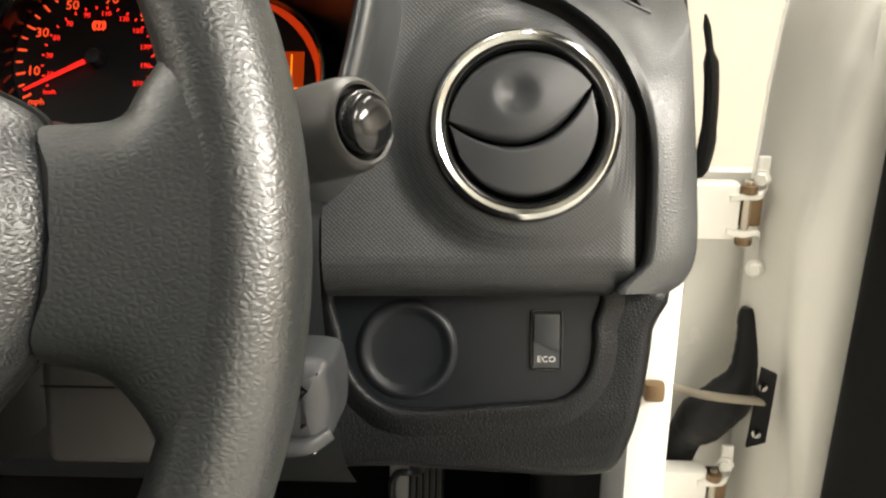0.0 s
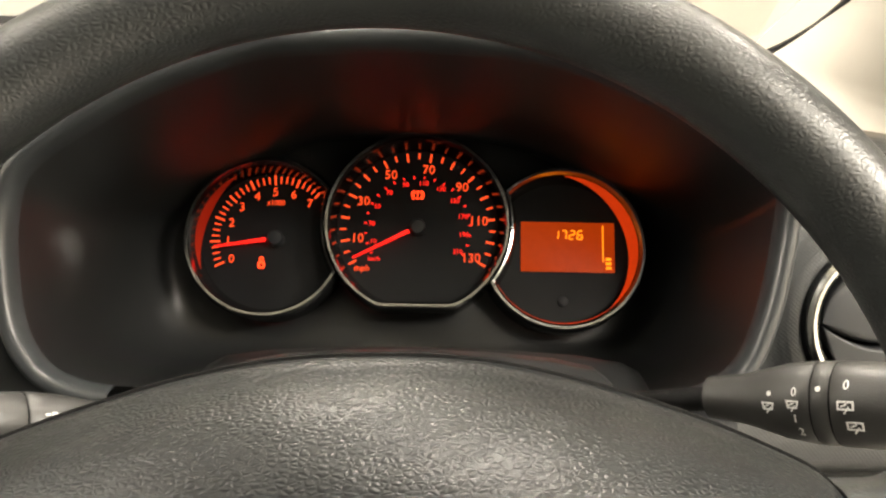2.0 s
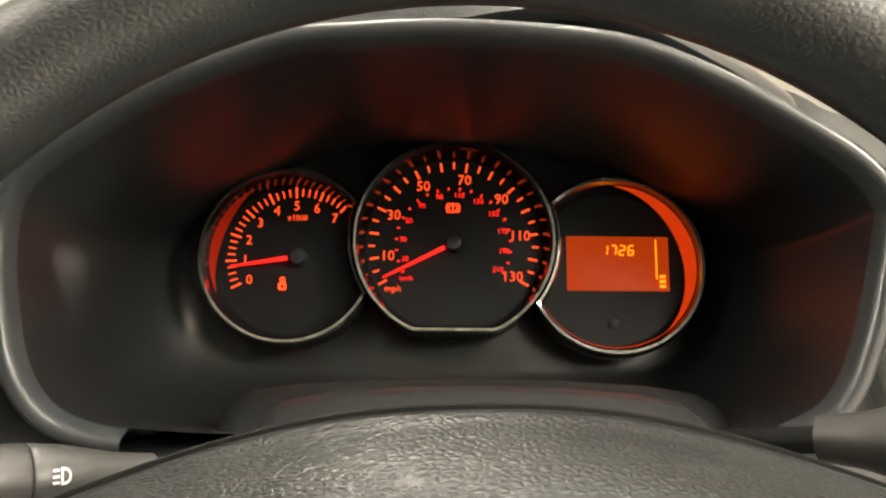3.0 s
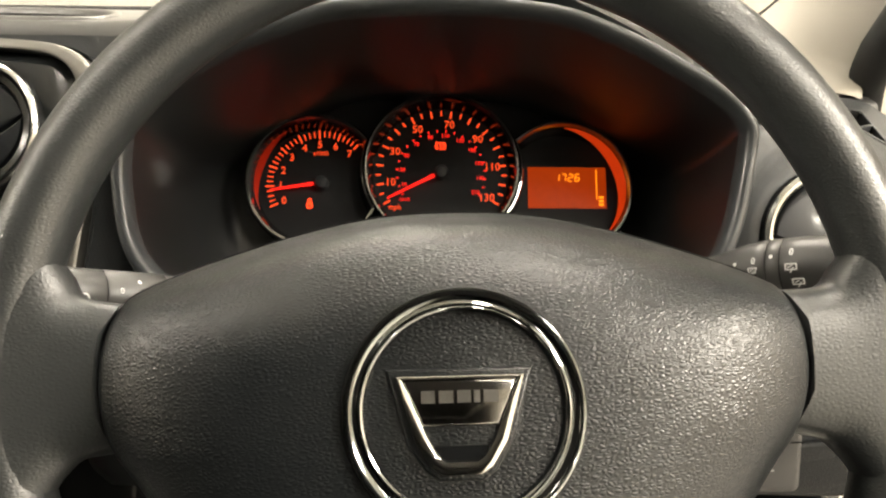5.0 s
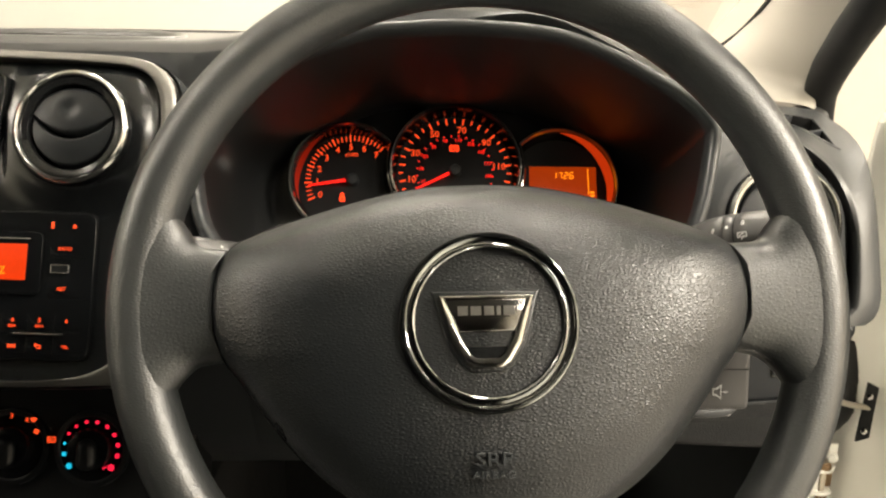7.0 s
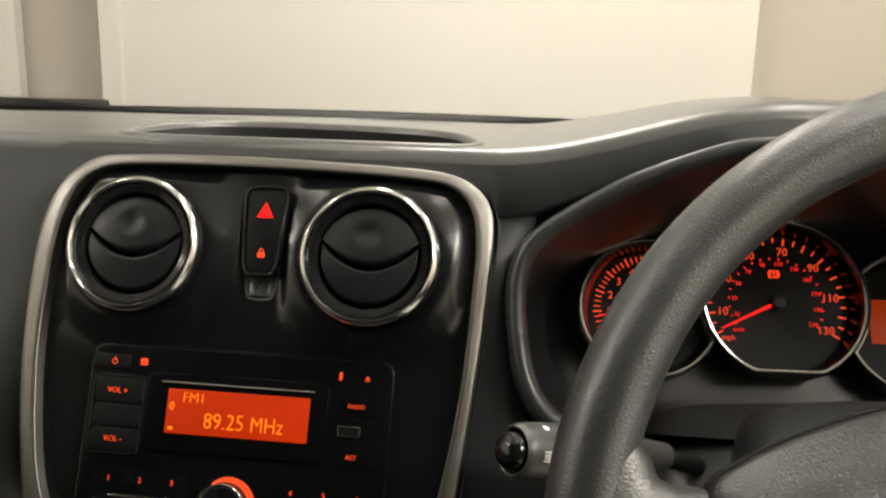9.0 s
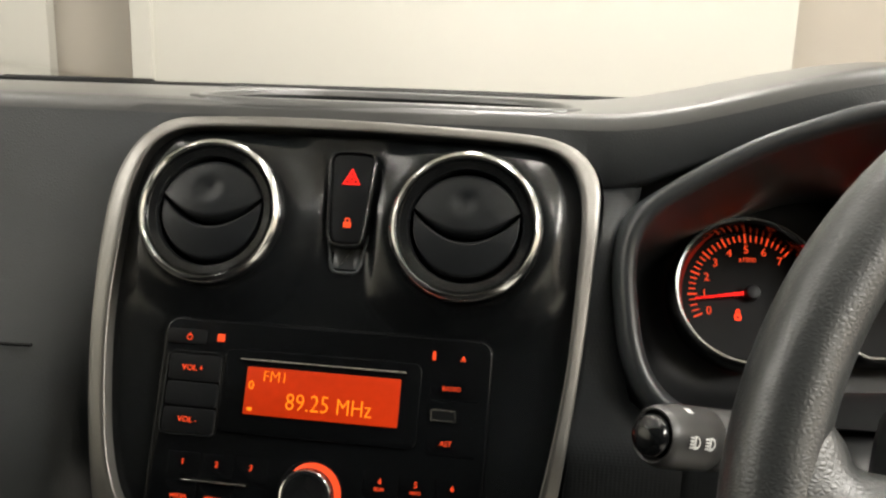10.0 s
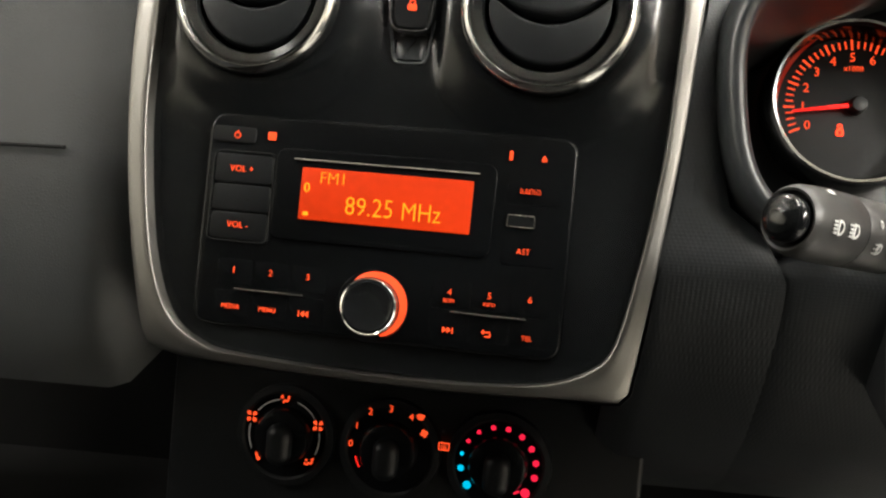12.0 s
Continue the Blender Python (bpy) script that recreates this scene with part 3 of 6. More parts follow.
part("collar_glow", light_crescent(LC, 0.0464, 88, -52, 0.0006, 0.0046), COLLAR_GLOW, display, "orange glow painted as a reflection on the collar")
part("collar_glow", light_crescent(LC, 0.0464, -52, -150, 0.0006, 0.0010), COLLAR_GLOW, display)
part("collar_glow", light_crescent(TA, 0.0464, 218, 108, 0.0006, 0.0050), DIM, tacho, "dim red glow painted as a reflection on the collar")
part("collar_glow", light_crescent(SP, 0.0542, 200, 120, 0.0004, 0.0022), DIM, speedo)
part("collar_glow", light_crescent(TA, 0.0464, 255, 285, 0.0003, 0.0008), RED, tacho)
part("collar_glow", light_crescent(SP, 0.0542, 108, 76, 0.0004, 0.0013), RED, speedo, "dim red glow painted as a reflection on the collar")
part("collar_glow", light_crescent(SP, 0.0542, 205, 240, 0.0003, 0.0008), RED, speedo)
part("collar_glow", light_crescent(TA, 0.0464, 85, 60, 0.0004, 0.0016), COLLAR_GLOW, tacho)

# ---- rim of the cluster's opening ----
def hood_rim():
    def ring(out, back):
        return [RIM @ overhang(u, v, -back) for u, v in inset(rim_line, -out)]
    rows = [ring(-0.0042, 0.009), ring(-0.0037, 0.006), ring(-0.0025, 0.0025), ring(-0.0014, 0.0004), ring(0.0, -0.001), ring(0.003, -0.0015), ring(0.0055, 0.0005), ring(0.0070, 0.006), ring(0.0080, 0.020), ring(0.0110, 0.05), ring(0.0135, 0.085)]
    low = [i for i, (u, v) in enumerate(rim_line) if v < -0.08 and -0.1266 < u < 0.1307]
    keep = list(range(low[-1] + 1, len(rim_line))) + list(range(0, low[0]))
    return loft([[row[i] for i in keep] for row in rows], False)


part("surround", hood_rim(), HOOD_RIM, cluster, "black plastic rim of the instrument opening", 60, at=DIAL.inverted())

# ---- dashboard ----
BROW_Z = [(-0.43, 1.1450), (-0.255, 1.1785), (-0.18, 1.1770), (-0.10, 1.146), (-0.075, 1.1325), (-0.040, 1.1165), (0.009, 1.0995), (0.0514, 1.0918), (0.11, 1.0865)]
BROW_Y = [(-0.72, 0.425), (-0.45, 0.412), (-0.25, 0.404), (-0.10, 0.415), (-0.070, 0.428), (-0.040, 0.480), (0.009, 0.497), (0.0514, 0.510), (0.11, 0.506)]


def curve(x, rows):
    """A smooth curve through (x, value) rows that never overshoots them, level at both ends."""
    if x <= rows[0][0] or x >= rows[-1][0]:
        return rows[0][1] if x <= rows[0][0] else rows[-1][1]
    slopes = [(q - p) / (b - a) for (a, p), (b, q) in zip(rows, rows[1:])]
    lean = [0.0] + [2 * m * n / (m + n) if m * n > 0 else 0.0 for m, n in zip(slopes, slopes[1:])] + [0.0]
    for i, ((a, p), (b, q)) in enumerate(zip(rows, rows[1:])):
        if x <= b:
            t, w = (x - a) / (b - a), b - a
            return p + (q - p) * t * t * (3 - 2 * t) + w * t * (1 - t) * (lean[i] * (1 - t) - lean[i + 1] * t)


TOP_STEPS = [i / 30 for i in range(30)]


def dash_section(x):
    """Profile (y, z) of the padded top, the brow's edge and the face below it at a station x."""
    zt, ye = curve(x, BROW_Z), curve(x, BROW_Y)
    yb = 0.99 - 0.13 * ((x + 0.57) / 0.68) ** 2
    zb = table(x, [(-0.30, 1.118), (0.0, 1.110), (0.09, 1.102)])
    late = table(x, [(-0.06, 0.0), (0.02, 1.0)])
    rows = []
    for k in TOP_STEPS:
        rows.append((yb + (ye + 0.028 - yb) * k, zb + (zt - zb) * ((1 - late) * k * k * (3 - 2 * k) + late * k ** 5) + 0.003 * math.sin(math.pi * k)))
    rows += [(ye + 0.012, zt), (ye + 0.005, zt - 0.0010), (ye + 0.0008, zt - 0.0038), (ye - 0.001, zt - 0.009)]
    if x > -0.435:
        band = table(x, [(-0.43, 0.040), (-0.36, 0.0285), (-0.25, 0.018), (-0.18, 0.009), (-0.10, 0.007), (-0.05, 0.014), (0.09, 0.014)])
        rows += [(ye - 0.003, zt - band), (ye + 0.004, zt - band - 0.006), (ye + 0.06, zt - band - 0.010), (ye + 0.19, zt - band - 0.02), (ye + 0.21, 0.98), (ye + 0.21, 0.90)]
    else:
        box_side = table(x, [(-0.735, 1.0), (-0.705, 0.0)])
        rows += [(0.411, 1.090), (0.396, 1.050), (0.3755, 1.006)]
        rows += [(y + (v - y) * box_side, z + (w - z) * box_side) for y, z, v, w in ((0.375, 0.965, 0.3630, 0.962), (0.392, 0.915, 0.3560, 0.905), (0.450, 0.880, 0.3720, 0.860))]
    return rows


stations = [-1.30, -1.2, -1.05, -0.9, -0.8, -0.76, -0.74, -0.73] + [-0.72 + 0.01 * i for i in range(28)] + [ -0.4355, -0.4345, -0.42, -0.40, -0.38, -0.36] + [-0.345 + 0.015 * i for i in range(17)] + [-0.09 + 0.01 * i for i in range(19)] + [0.104]
dash = thing("dashboard", Matrix.Identity(4), "dark grey moulded plastic dashboard under the windscreen", "dashboard")
tray_line = smooth_loop([(-0.672, 0.458), (-0.662, 0.440), (-0.625, 0.4325), (-0.54, 0.4300), (-0.47, 0.4275), (-0.447, 0.4330), (-0.446, 0.458), (-0.462, 0.497), (-0.50, 0.525), (-0.56, 0.541), (-0.61, 0.545), (-0.645, 0.527), (-0.664, 0.495)], 5)


def in_tray(x, y):
    hit = False
    for (a, b), (c, d) in zip(tray_line, tray_line[1:] + tray_line[:1]):
        if (b > y) != (d > y) and x < a + (c - a) * (y - b) / (d - b):
            hit = not hit
    return hit


bm = loft([[(x, y, z) for y, z in dash_section(x)[:34]] for x in stations], False)
near_tray = [e for e in bm.edges if all(-0.70 < w.co.x < -0.425 and 0.415 < w.co.y < 0.58 for w in e.verts)]
bmesh.ops.subdivide_edges(bm, edges=near_tray, cuts=4, use_grid_fill=True)
bmesh.ops.delete(bm, geom=[f for f in bm.faces if in_tray(*f.calc_center_median()[:2])], context="FACES")
part("top_pad", bm, DASH_TOP, dash, "grained grey top pad", 60)
part("face", loft([[(x, y, z) for y, z in dash_section(x)[33:]] for x in stations], False), DASH, dash, "dark grained face", 60)


def lower_fascia():
    rows = []
    for i in range(25):
        x = -0.400 + 0.332 * i / 24
        k = max(0.0, min(1.0, (x + 0.395) / 0.028))
        rows.append([(x, 0.3335 + (y - 0.3335) * (k if z > 0.971 else 1.0) + 0.006 * max(0.0, (-0.382 - x) / 0.018), 0.976 + (z - 0.976) * (k if z > 0.971 else 1.0)) for y, z in ((0.365, 0.984), (0.348, 0.990), (0.337, 0.986), (0.331, 0.972), (0.331, 0.950), (0.338, 0.915), (0.352, 0.875), (0.375, 0.835), (0.410, 0.800))])
    return loft(rows, False)


def fascia_side():
    """The narrow face between the console's trim and the instruments, leaning away towards its top."""
    face = [(0.800, 0.4100), (0.835, 0.3750), (0.875, 0.3520), (0.895, 0.3450), (0.915, 0.3380), (0.933, 0.3344), (0.950, 0.3310), (0.961, 0.3308), (0.972, 0.3310)]
    lean = [(0.972, 0.3310), (1.000, 0.3425), (1.030, 0.3550), (1.060, 0.3660), (1.085, 0.3800), (1.106, 0.4120)]
    face += [(0.972 + 0.134 * k / 18, curve(0.972 + 0.134 * k / 18, lean)) for k in range(1, 19)]
    rows = []
    for z, y in face:
        far = table(z, [(0.972, -0.3835), (0.988, -0.3920), (1.005, -0.4120), (1.080, -0.4185), (1.105, -0.4020)])
        sink = table(z, [(0.972, 0.0004), (1.005, 0.006)])
        rows.append([(-0.458, y + 0.010, z), (-0.446, y + 0.001, z)] + [(-0.438 + (far + 0.438) * i / 8, y + sink * (i / 8) ** 6, z) for i in range(9)])
    return loft(rows, False)


part("lower_fascia", lower_fascia(), DASH_FINE_SHADED, dash, "finely dotted lower face", 50)
part("fascia_side", fascia_side(), DASH_FINE_SHADED, dash, "finely dotted face beside the instruments", 60)
# sunken tray on the top pad
def pad_height(x, y):
    rows = dash_section(x)[:31]
    for (a, p), (b, q) in zip(rows, rows[1:]):
        if b <= y <= a:
            return q + (p - q) * (y - b) / (a - b)
    return rows[-1][1]


def tray_ring(d, drop):
    return [(u, v, pad_height(u, v) + 0.0012 - drop) for u, v in inset(tray_line, d)]


def tray_bowl():
    """A shallow ramp at one end that falls away into the deep slot, with a sloping far side."""
    def ring(d, k):
        row = []
        for u, v in inset(tray_line, d):
            deep = table(u, [(-0.672, 0.003), (-0.645, 0.006), (-0.615, 0.020), (-0.59, 0.028), (-0.46, 0.028), (-0.446, 0.012)])
            row.append((u, v, pad_height(u, v) - 0.0024 - k * deep))
        return row
    return loft([ring(0.0018, 0.0), ring(0.0026, 0.15), ring(0.0045, 0.50), ring(0.007, 0.78), ring(0.012, 0.95), ring(0.022, 1.0), ring(0.040, 1.0)], True, False, True)


part("tray_lip", loft([tray_ring(-0.009, 0.004), tray_ring(-0.0065, 0.0004), tray_ring(-0.003, -0.0004), tray_ring(0.0, 0.0006), tray_ring(0.002, 0.004)]), DASH_TOP, dash, "rounded lip of the top tray", 60)
# the slot's shade is put into the bowl's black colour
part("tray_bowl", tray_bowl(), BLACK, dash, "hollow of the top tray, blackened for its shade", 60)
crease_line = smooth_line([(-0.735, 0.470), (-0.700, 0.541), (-0.669, 0.620), (-0.620, 0.676), (-0.540, 0.705), (-0.470, 0.672), (-0.4165, 0.581)], 6)
part("crease", tube([(u, v, pad_height(u, v) - 0.0014) for u, v in crease_line], [0.0004 + 0.0020 * min(1.0, i / 9, (36 - i) / 9) for i in range(37)], 12), DASH_TOP, dash, "soft crease behind the top tray")
part("defrost_slot", tube(smooth_line([(-1.02, 0.80, 1.1305), (-0.8, 0.838, 1.1315), (-0.57, 0.85, 1.132), (-0.40, 0.838, 1.1315), (-0.30, 0.82, 1.131)], 5), 0.0045, 8), BLACK, dash, "dark demister slot")
part("glove_box_line", tube([(-1.25, 0.3725, 1.0035), (-0.90, 0.3720, 1.0035), (-0.7480, 0.3722, 1.0045)], 0.0011, 6), BLACK, dash, "dark glove box gap")
dash_side = thing("dashboard_switch_panel", Matrix.Identity(4), "dark plastic driver-side dashboard panel below the vent", "dashboard panel")

# ---- centre stack ----
STACK_M = basis((-0.574, 0.3365, 0.9812), 23, -4)
stack = thing("centre_stack", STACK_M, "black centre console panel framed in satin silver trim", "centre console")


def by_angle(points, c, n):
    """A closed outline sampled at n even directions from c, anticlockwise."""
    out = []
    for i in range(n):
        a = 2 * math.pi * i / n
        dx, dy = math.cos(a), math.sin(a)
        far = 0.0
        for (x0, y0), (x1, y1) in zip(points, points[1:] + points[:1]):
            ex, ey = x1 - x0, y1 - y0
            det = ex * dy - ey * dx
            if abs(det) > 1e-12:
                k = ((y0 - c[1]) * dx - (x0 - c[0]) * dy) / det
                if -1e-6 <= k <= 1 + 1e-6:
                    far = max(far, (x0 + k * ex - c[0]) * dx + (y0 + k * ey - c[1]) * dy)
        out.append((c[0] + far * dx, c[1] + far * dy))
    return out


trim_outer = [(0.050, 0.1675), (0.098, 0.1655), (0.1184, 0.1623), (0.1328, 0.1541), (0.1405, 0.1403), (0.1414, 0.1184), (0.1402, 0.1011), (0.1381, 0.0677), (0.1351, 0.0342), (0.1312, -0.0020), (0.1272, -0.0350), (0.1238, -0.0600), (0.1225, -0.0650), (0.1170, -0.0668), (0.0950, -0.0672), (0.0430, -0.0695), (-0.0110, -0.0700), (-0.0600, -0.0693), (-0.0880, -0.0685), (-0.1080, -0.0650), (-0.1140, -0.0590), (-0.1200, -0.0351), (-0.1256, -0.0075), (-0.1298, 0.0204), (-0.1330, 0.0520), (-0.1345, 0.0909), (-0.1325, 0.1243), (-0.1231, 0.1485), (-0.1076, 0.1623), (-0.0858, 0.1675), (-0.0179, 0.1690)]
trim_inner = [(0.0161, 0.1618), (0.0967, 0.1588), (0.1190, 0.1533), (0.1292, 0.1396), (0.1322, 0.1200), (0.1318, 0.0991), (0.1298, 0.0517), (0.1265, 0.0208), (0.1226, -0.0053), (0.1157, -0.0393), (0.1068, -0.0519), (0.0847, -0.0615), (0.0432, -0.0657), (-0.0112, -0.0662), (-0.0683, -0.0638), (-0.0832, -0.0604), (-0.0958, -0.0535), (-0.1046, -0.0419), (-0.1109, -0.0258), (-0.1155, -0.0066), (-0.1198, 0.0212), (-0.1225, 0.0493), (-0.1228, 0.0818), (-0.1206, 0.1216), (-0.1130, 0.1456), (-0.0982, 0.1573), (-0.0712, 0.1612)]
stack_line = by_angle(smooth_loop(trim_outer, 4), (0.003, 0.05), 168)
stack_in = by_angle(smooth_loop(trim_inner, 4), (0.003, 0.05), 168)


def silver_trim():
    """The frame's face falls away outwards, the more the wider it is, and rolls over at both edges."""
    wide = [math.hypot(a - c, b - d) for (a, b), (c, d) in zip(stack_line, stack_in)]

    def row(k, drop):
        return [(c + (a - c - (0.0014 if a < -0.09 else 0.0)) * k, d + (b - d) * k, 0.0054 - 0.30 * w * k ** 1.15 - drop) for (a, b), (c, d), w in zip(stack_line, stack_in, wide)]
    return loft([row(0.0, 0.026), row(0.0, 0.0010), row(0.03, 0.0003), row(0.07, 0.0), row(0.35, 0.0), row(0.65, 0.0), row(0.92, 0.0), row(0.98, 0.0005), row(1.0, 0.0014), row(1.0, 0.022)])


part("silver_trim", silver_trim(), SATIN, stack, "satin silver trim frame", 60)
part("side_wall", loft([flat(inset(stack_line, -0.002), -0.006), flat(inset(stack_line, -0.004), -0.05), flat(inset(stack_line, -0.004), -0.12)]), DASH, stack, "dark plastic side of the console")
VENTS = ((-0.0700, 0.1115), (0.0715, 0.1112))


def stack_panel():
    """The satin panel, swelling softly round the two vents, with a tapered hollow between them."""
    def lift(u, v):
        h = -0.0030
        for c in VENTS:
            d = max(0.0, math.hypot(u - c[0], v - c[1]) - 0.0400)
            h += 0.0095 * math.exp(-(d / 0.0180) ** 2)
        hollow = max(0.0, 1 - (abs(u - 0.006) / 0.0165) ** 4) * max(0.0, 1 - (abs(v - 0.1135) / 0.0440) ** 6)
        return h + (-0.0030 - h) * hollow
    bm = bmesh.new()
    base = inset(stack_in, -0.0010)
    grid = {}
    nu, nv = 136, 124
    for i in range(nu + 1):
        for j in range(nv + 1):
            v = -0.0655 + 0.2262 * j / nv
            lo, hi = span_at(base, v)
            u = lo + (hi - lo) * i / nu
            edge = min(1.0, (1 - abs(2 * i / nu - 1)) * 9, (nv - j) / 6, j / 6)
            grid[i, j] = bm.verts.new((u, v, -0.003 + (lift(u, v) + 0.003) * edge * edge * (3 - 2 * edge)))
    for i in range(nu):
        for j in range(nv):
            m = (grid[i, j].co + grid[i + 1, j + 1].co) / 2
            if all(math.hypot(m.x - c[0], m.y - c[1]) > 0.0372 for c in VENTS) and not (abs(m.x - 0.006) < 0.0080 and 0.0862 < m.y < 0.1050):
                bm.faces.new((grid[i, j], grid[i + 1, j], grid[i + 1, j + 1], grid[i, j + 1]))
    return bm


def span_at(line, v):
    """The outline's two sides at a height v."""
    us = [a + (c - a) * (v - b) / (d - b) for (a, b), (c, d) in zip(line, line[1:] + line[:1]) if (b - v) * (d - v) <= 0 and b != d]
    return (min(us), max(us)) if us else (-0.02, 0.02)


part("panel", stack_panel(), STACK, stack, "satin black panel")


# ---- round air vents ----
def round_vent(m, r, label, dimple=0.0022, spin=0, skin=None, rise=0.0015, wide=0.0056, inner=0.0102):
    skin = skin or SMOOTH
    t = thing("air_vent", m, label, "air vent", "round dashboard air vents")
    part("chrome_ring", lathe([(r + 0.0002, 0.0088), (r - 0.0010, 0.0104), (r - 0.0022, 0.0110), (r - wide + 0.0012, 0.0100), (r - wide + 0.0002, 0.0078), (r - wide, 0.004)], n=96), VENT_CHROME, t, "polished chrome ring")
    part("outer_lip", lathe([(r + 0.0016, -0.006), (r + 0.0016, 0.0056), (r + 0.0010, 0.0080), (r + 0.0001, 0.0087)], n=96), GLOSSY, t, "gloss black outer lip")
    part("inner_ring", lathe([(r - wide + 0.0004, 0.002), (r - wide + 0.0001, 0.0076), (r - wide - 0.0008, 0.0082), (r - inner + 0.0014, 0.0072), (r - inner + 0.0006, 0.0056), (r - inner + 0.0004, -0.012)], n=96), GLOSSY, t, "smooth black inner ring")
    part("duct", lathe([(r - inner + 0.0008, -0.002), (r - inner + 0.0006, -0.02), (0.002, -0.021)], n=48, cap=True), BLACK, t, "dark duct behind the flaps")
    q = r - inner
    # two flap halves that meet in a curved gap
    def flap(upper):
        bm, n, m, rows = bmesh.new(), 44, 22, []
        for i in range(n + 1):
            x = q * 0.997 * math.cos(math.pi * (1 - i / n))
            e = math.sqrt(max(0.0, q * q - x * x))
            mid = q * (-0.24 + 0.56 * (x / q) ** 2)
            lo, hi = (max(mid + 0.0008, -e), e) if upper else (-e, min(mid - 0.0008, e))
            hi = max(hi, lo + 1e-5)
            if not upper:
                e2 = math.sqrt(max(0.0, q * q * 0.90 - x * x))
                lo = min(hi - 1e-5, -e2) if abs(x) < q * 0.94 else hi - 1e-5
            col = []
            for j in range(m + 1):
                v = lo + (hi - lo) * j / m
                d = math.hypot(x, v) / q
                h = 0.0080 - 0.0042 * d * d
                if not upper:
                    h -= 0.0008 - 0.0016 * (hi - v) / q
                if upper and dimple:
                    k = math.hypot(x + 0.0012, v - 0.42 * q) / (0.33 * q)
                    h -= dimple * (0.5 + 0.5 * math.cos(math.pi * min(1.0, k)))
                if j in (0, m):
                    h -= 0.0075
                elif j in (1, m - 1):
                    h -= 0.0007
                col.append((x, v, h))
            rows.append(col)
        return loft(rows, False, False, False, bm)
    part("upper_flap", flap(True), skin, t, "black closed flap with a thumb dimple", 60, at=pose(0, 0, rise, 0, 0, spin))
    part("lower_flap", flap(False), skin, t, "black closed flap", 60, at=pose(0, 0, rise, 0, 0, spin))
    return t


for c in VENTS:
    round_vent(STACK_M @ pose(c[0], c[1], 0.0035), 0.0398, "closed round black air vent with chrome ring in the console", 0.0020, 0, FLAP, 0.0015, 0.0042)

# hazard switch in its tapered well
haz = thing("hazard_switch", STACK_M @ pose(0.0060, 0.1185, -0.004), "tapered black hazard and lock switch with red symbols", "switch")
scoop_line = smooth_loop([(0.0092, -0.0120), (0.0088, -0.0240), (0.0078, -0.0310), (0.0050, -0.0340), (-0.0050, -0.0340), (-0.0078, -0.0310), (-0.0088, -0.0240), (-0.0092, -0.0120)], 4)[::-1]
part("scoop", loft([flat(inset(scoop_line, -0.0016), 0.0006), flat(inset(scoop_line, -0.0008), 0.0022), flat(scoop_line, 0.0020), flat(inset(scoop_line, 0.0010), 0.0002), flat(inset(scoop_line, 0.0028), -0.0014), flat(inset(scoop_line, 0.0050), -0.0022)], True, False, True), HOOD_RIM, haz, "smooth finger scoop under the key")
key_line = smooth_loop([(-0.0085, 0.0300), (-0.0112, 0.0270), (-0.0110, 0.0180), (-0.0090, -0.0090), (-0.0078, -0.0165), (-0.0050, -0.0190), (0.0050, -0.0190), (0.0078, -0.0165), (0.0090, -0.0090), (0.0110, 0.0180), (0.0112, 0.0270), (0.0085, 0.0300), (0.0, 0.0306)], 4)
part("key_surround", frame_ring(inset(key_line, -0.0024), inset(key_line, -0.0004), 0.0, 0.0078, 0.0010), GLOSSY, haz, "glossy raised edge round the key")
part("key", slab(key_line, 0.0, 0.0068, 0.0010, 3), KEY, haz, "black rocker key")
tri = [(-0.0052, 0.0135), (0.0052, 0.0135), (0.0, 0.0228)]
bm = frame_ring(tri, inset(tri, 0.0011), 0.0066, 0.0072, 0.0001)
t2 = inset(tri, 0.0017)
part("hazard_symbol", frame_ring(t2, inset(t2, 0.0008), 0.0066, 0.0072, 0.0001, bm), RED, haz, "glowing red warning triangle")
bm = slab(rounded(-0.0022, -0.0105, 0.0022, -0.0074, 0.0005, 2), 0.0062, 0.0072, 0.0001)
part("lock_symbol", frame_ring(rounded(-0.0015, -0.0078, 0.0015, -0.0050, 0.0013, 4), rounded(-0.0008, -0.0078, 0.0008, -0.0057, 0.0007, 4), 0.0066, 0.0072, 0.0001, bm), ORANGE, haz, "glowing padlock symbol")

# ---- radio ----
radio = thing("car_radio", STACK_M @ pose(0.0005, 0.0010, -0.002), "black double-height car radio with glowing orange screen", "car radio")
part("fascia", slab(rounded(-0.0905, -0.0520, 0.0905, 0.0520, 0.008), -0.004, 0.0034, 0.0018), FASCIA, radio, "gloss black fascia")
part("screen_window", slab(rounded(-0.0540, -0.0075, 0.0540, 0.0370, 0.005), 0.003, 0.0050, 0.0006), FASCIA, radio, "glossy dark window round the screen")
part("screen", slab(rounded(-0.0402, 0.0029, 0.0435, 0.0280, 0.0006, 2), 0.004, 0.0056, 0.0002), SCREEN, radio, "glowing orange radio screen")
part("screen_edge", tube([(-0.0446, 0.0316, 0.0058), (0.0460, 0.0316, 0.0058)], 0.0005, 8), CHROME, radio, "bright line over the screen")
part("screen_text", text("FM1", 0.0084, -0.0312, 0.0232, 0.0060, 0, "LEFT", 0.0003, 0.95, None, 0.022), AMBER, radio, "glowing orange letters")
part("screen_text", text("89.25", 0.0128, -0.0176, 0.0108, 0.0060, 0, "LEFT", 0.0003, 0.86, None, 0.014), AMBER, radio, "glowing yellow-orange digits")
part("screen_text", text("MHz", 0.0124, 0.0100, 0.0104, 0.0060, 0, "LEFT", 0.0003, 0.82, None, 0.014), AMBER, radio)
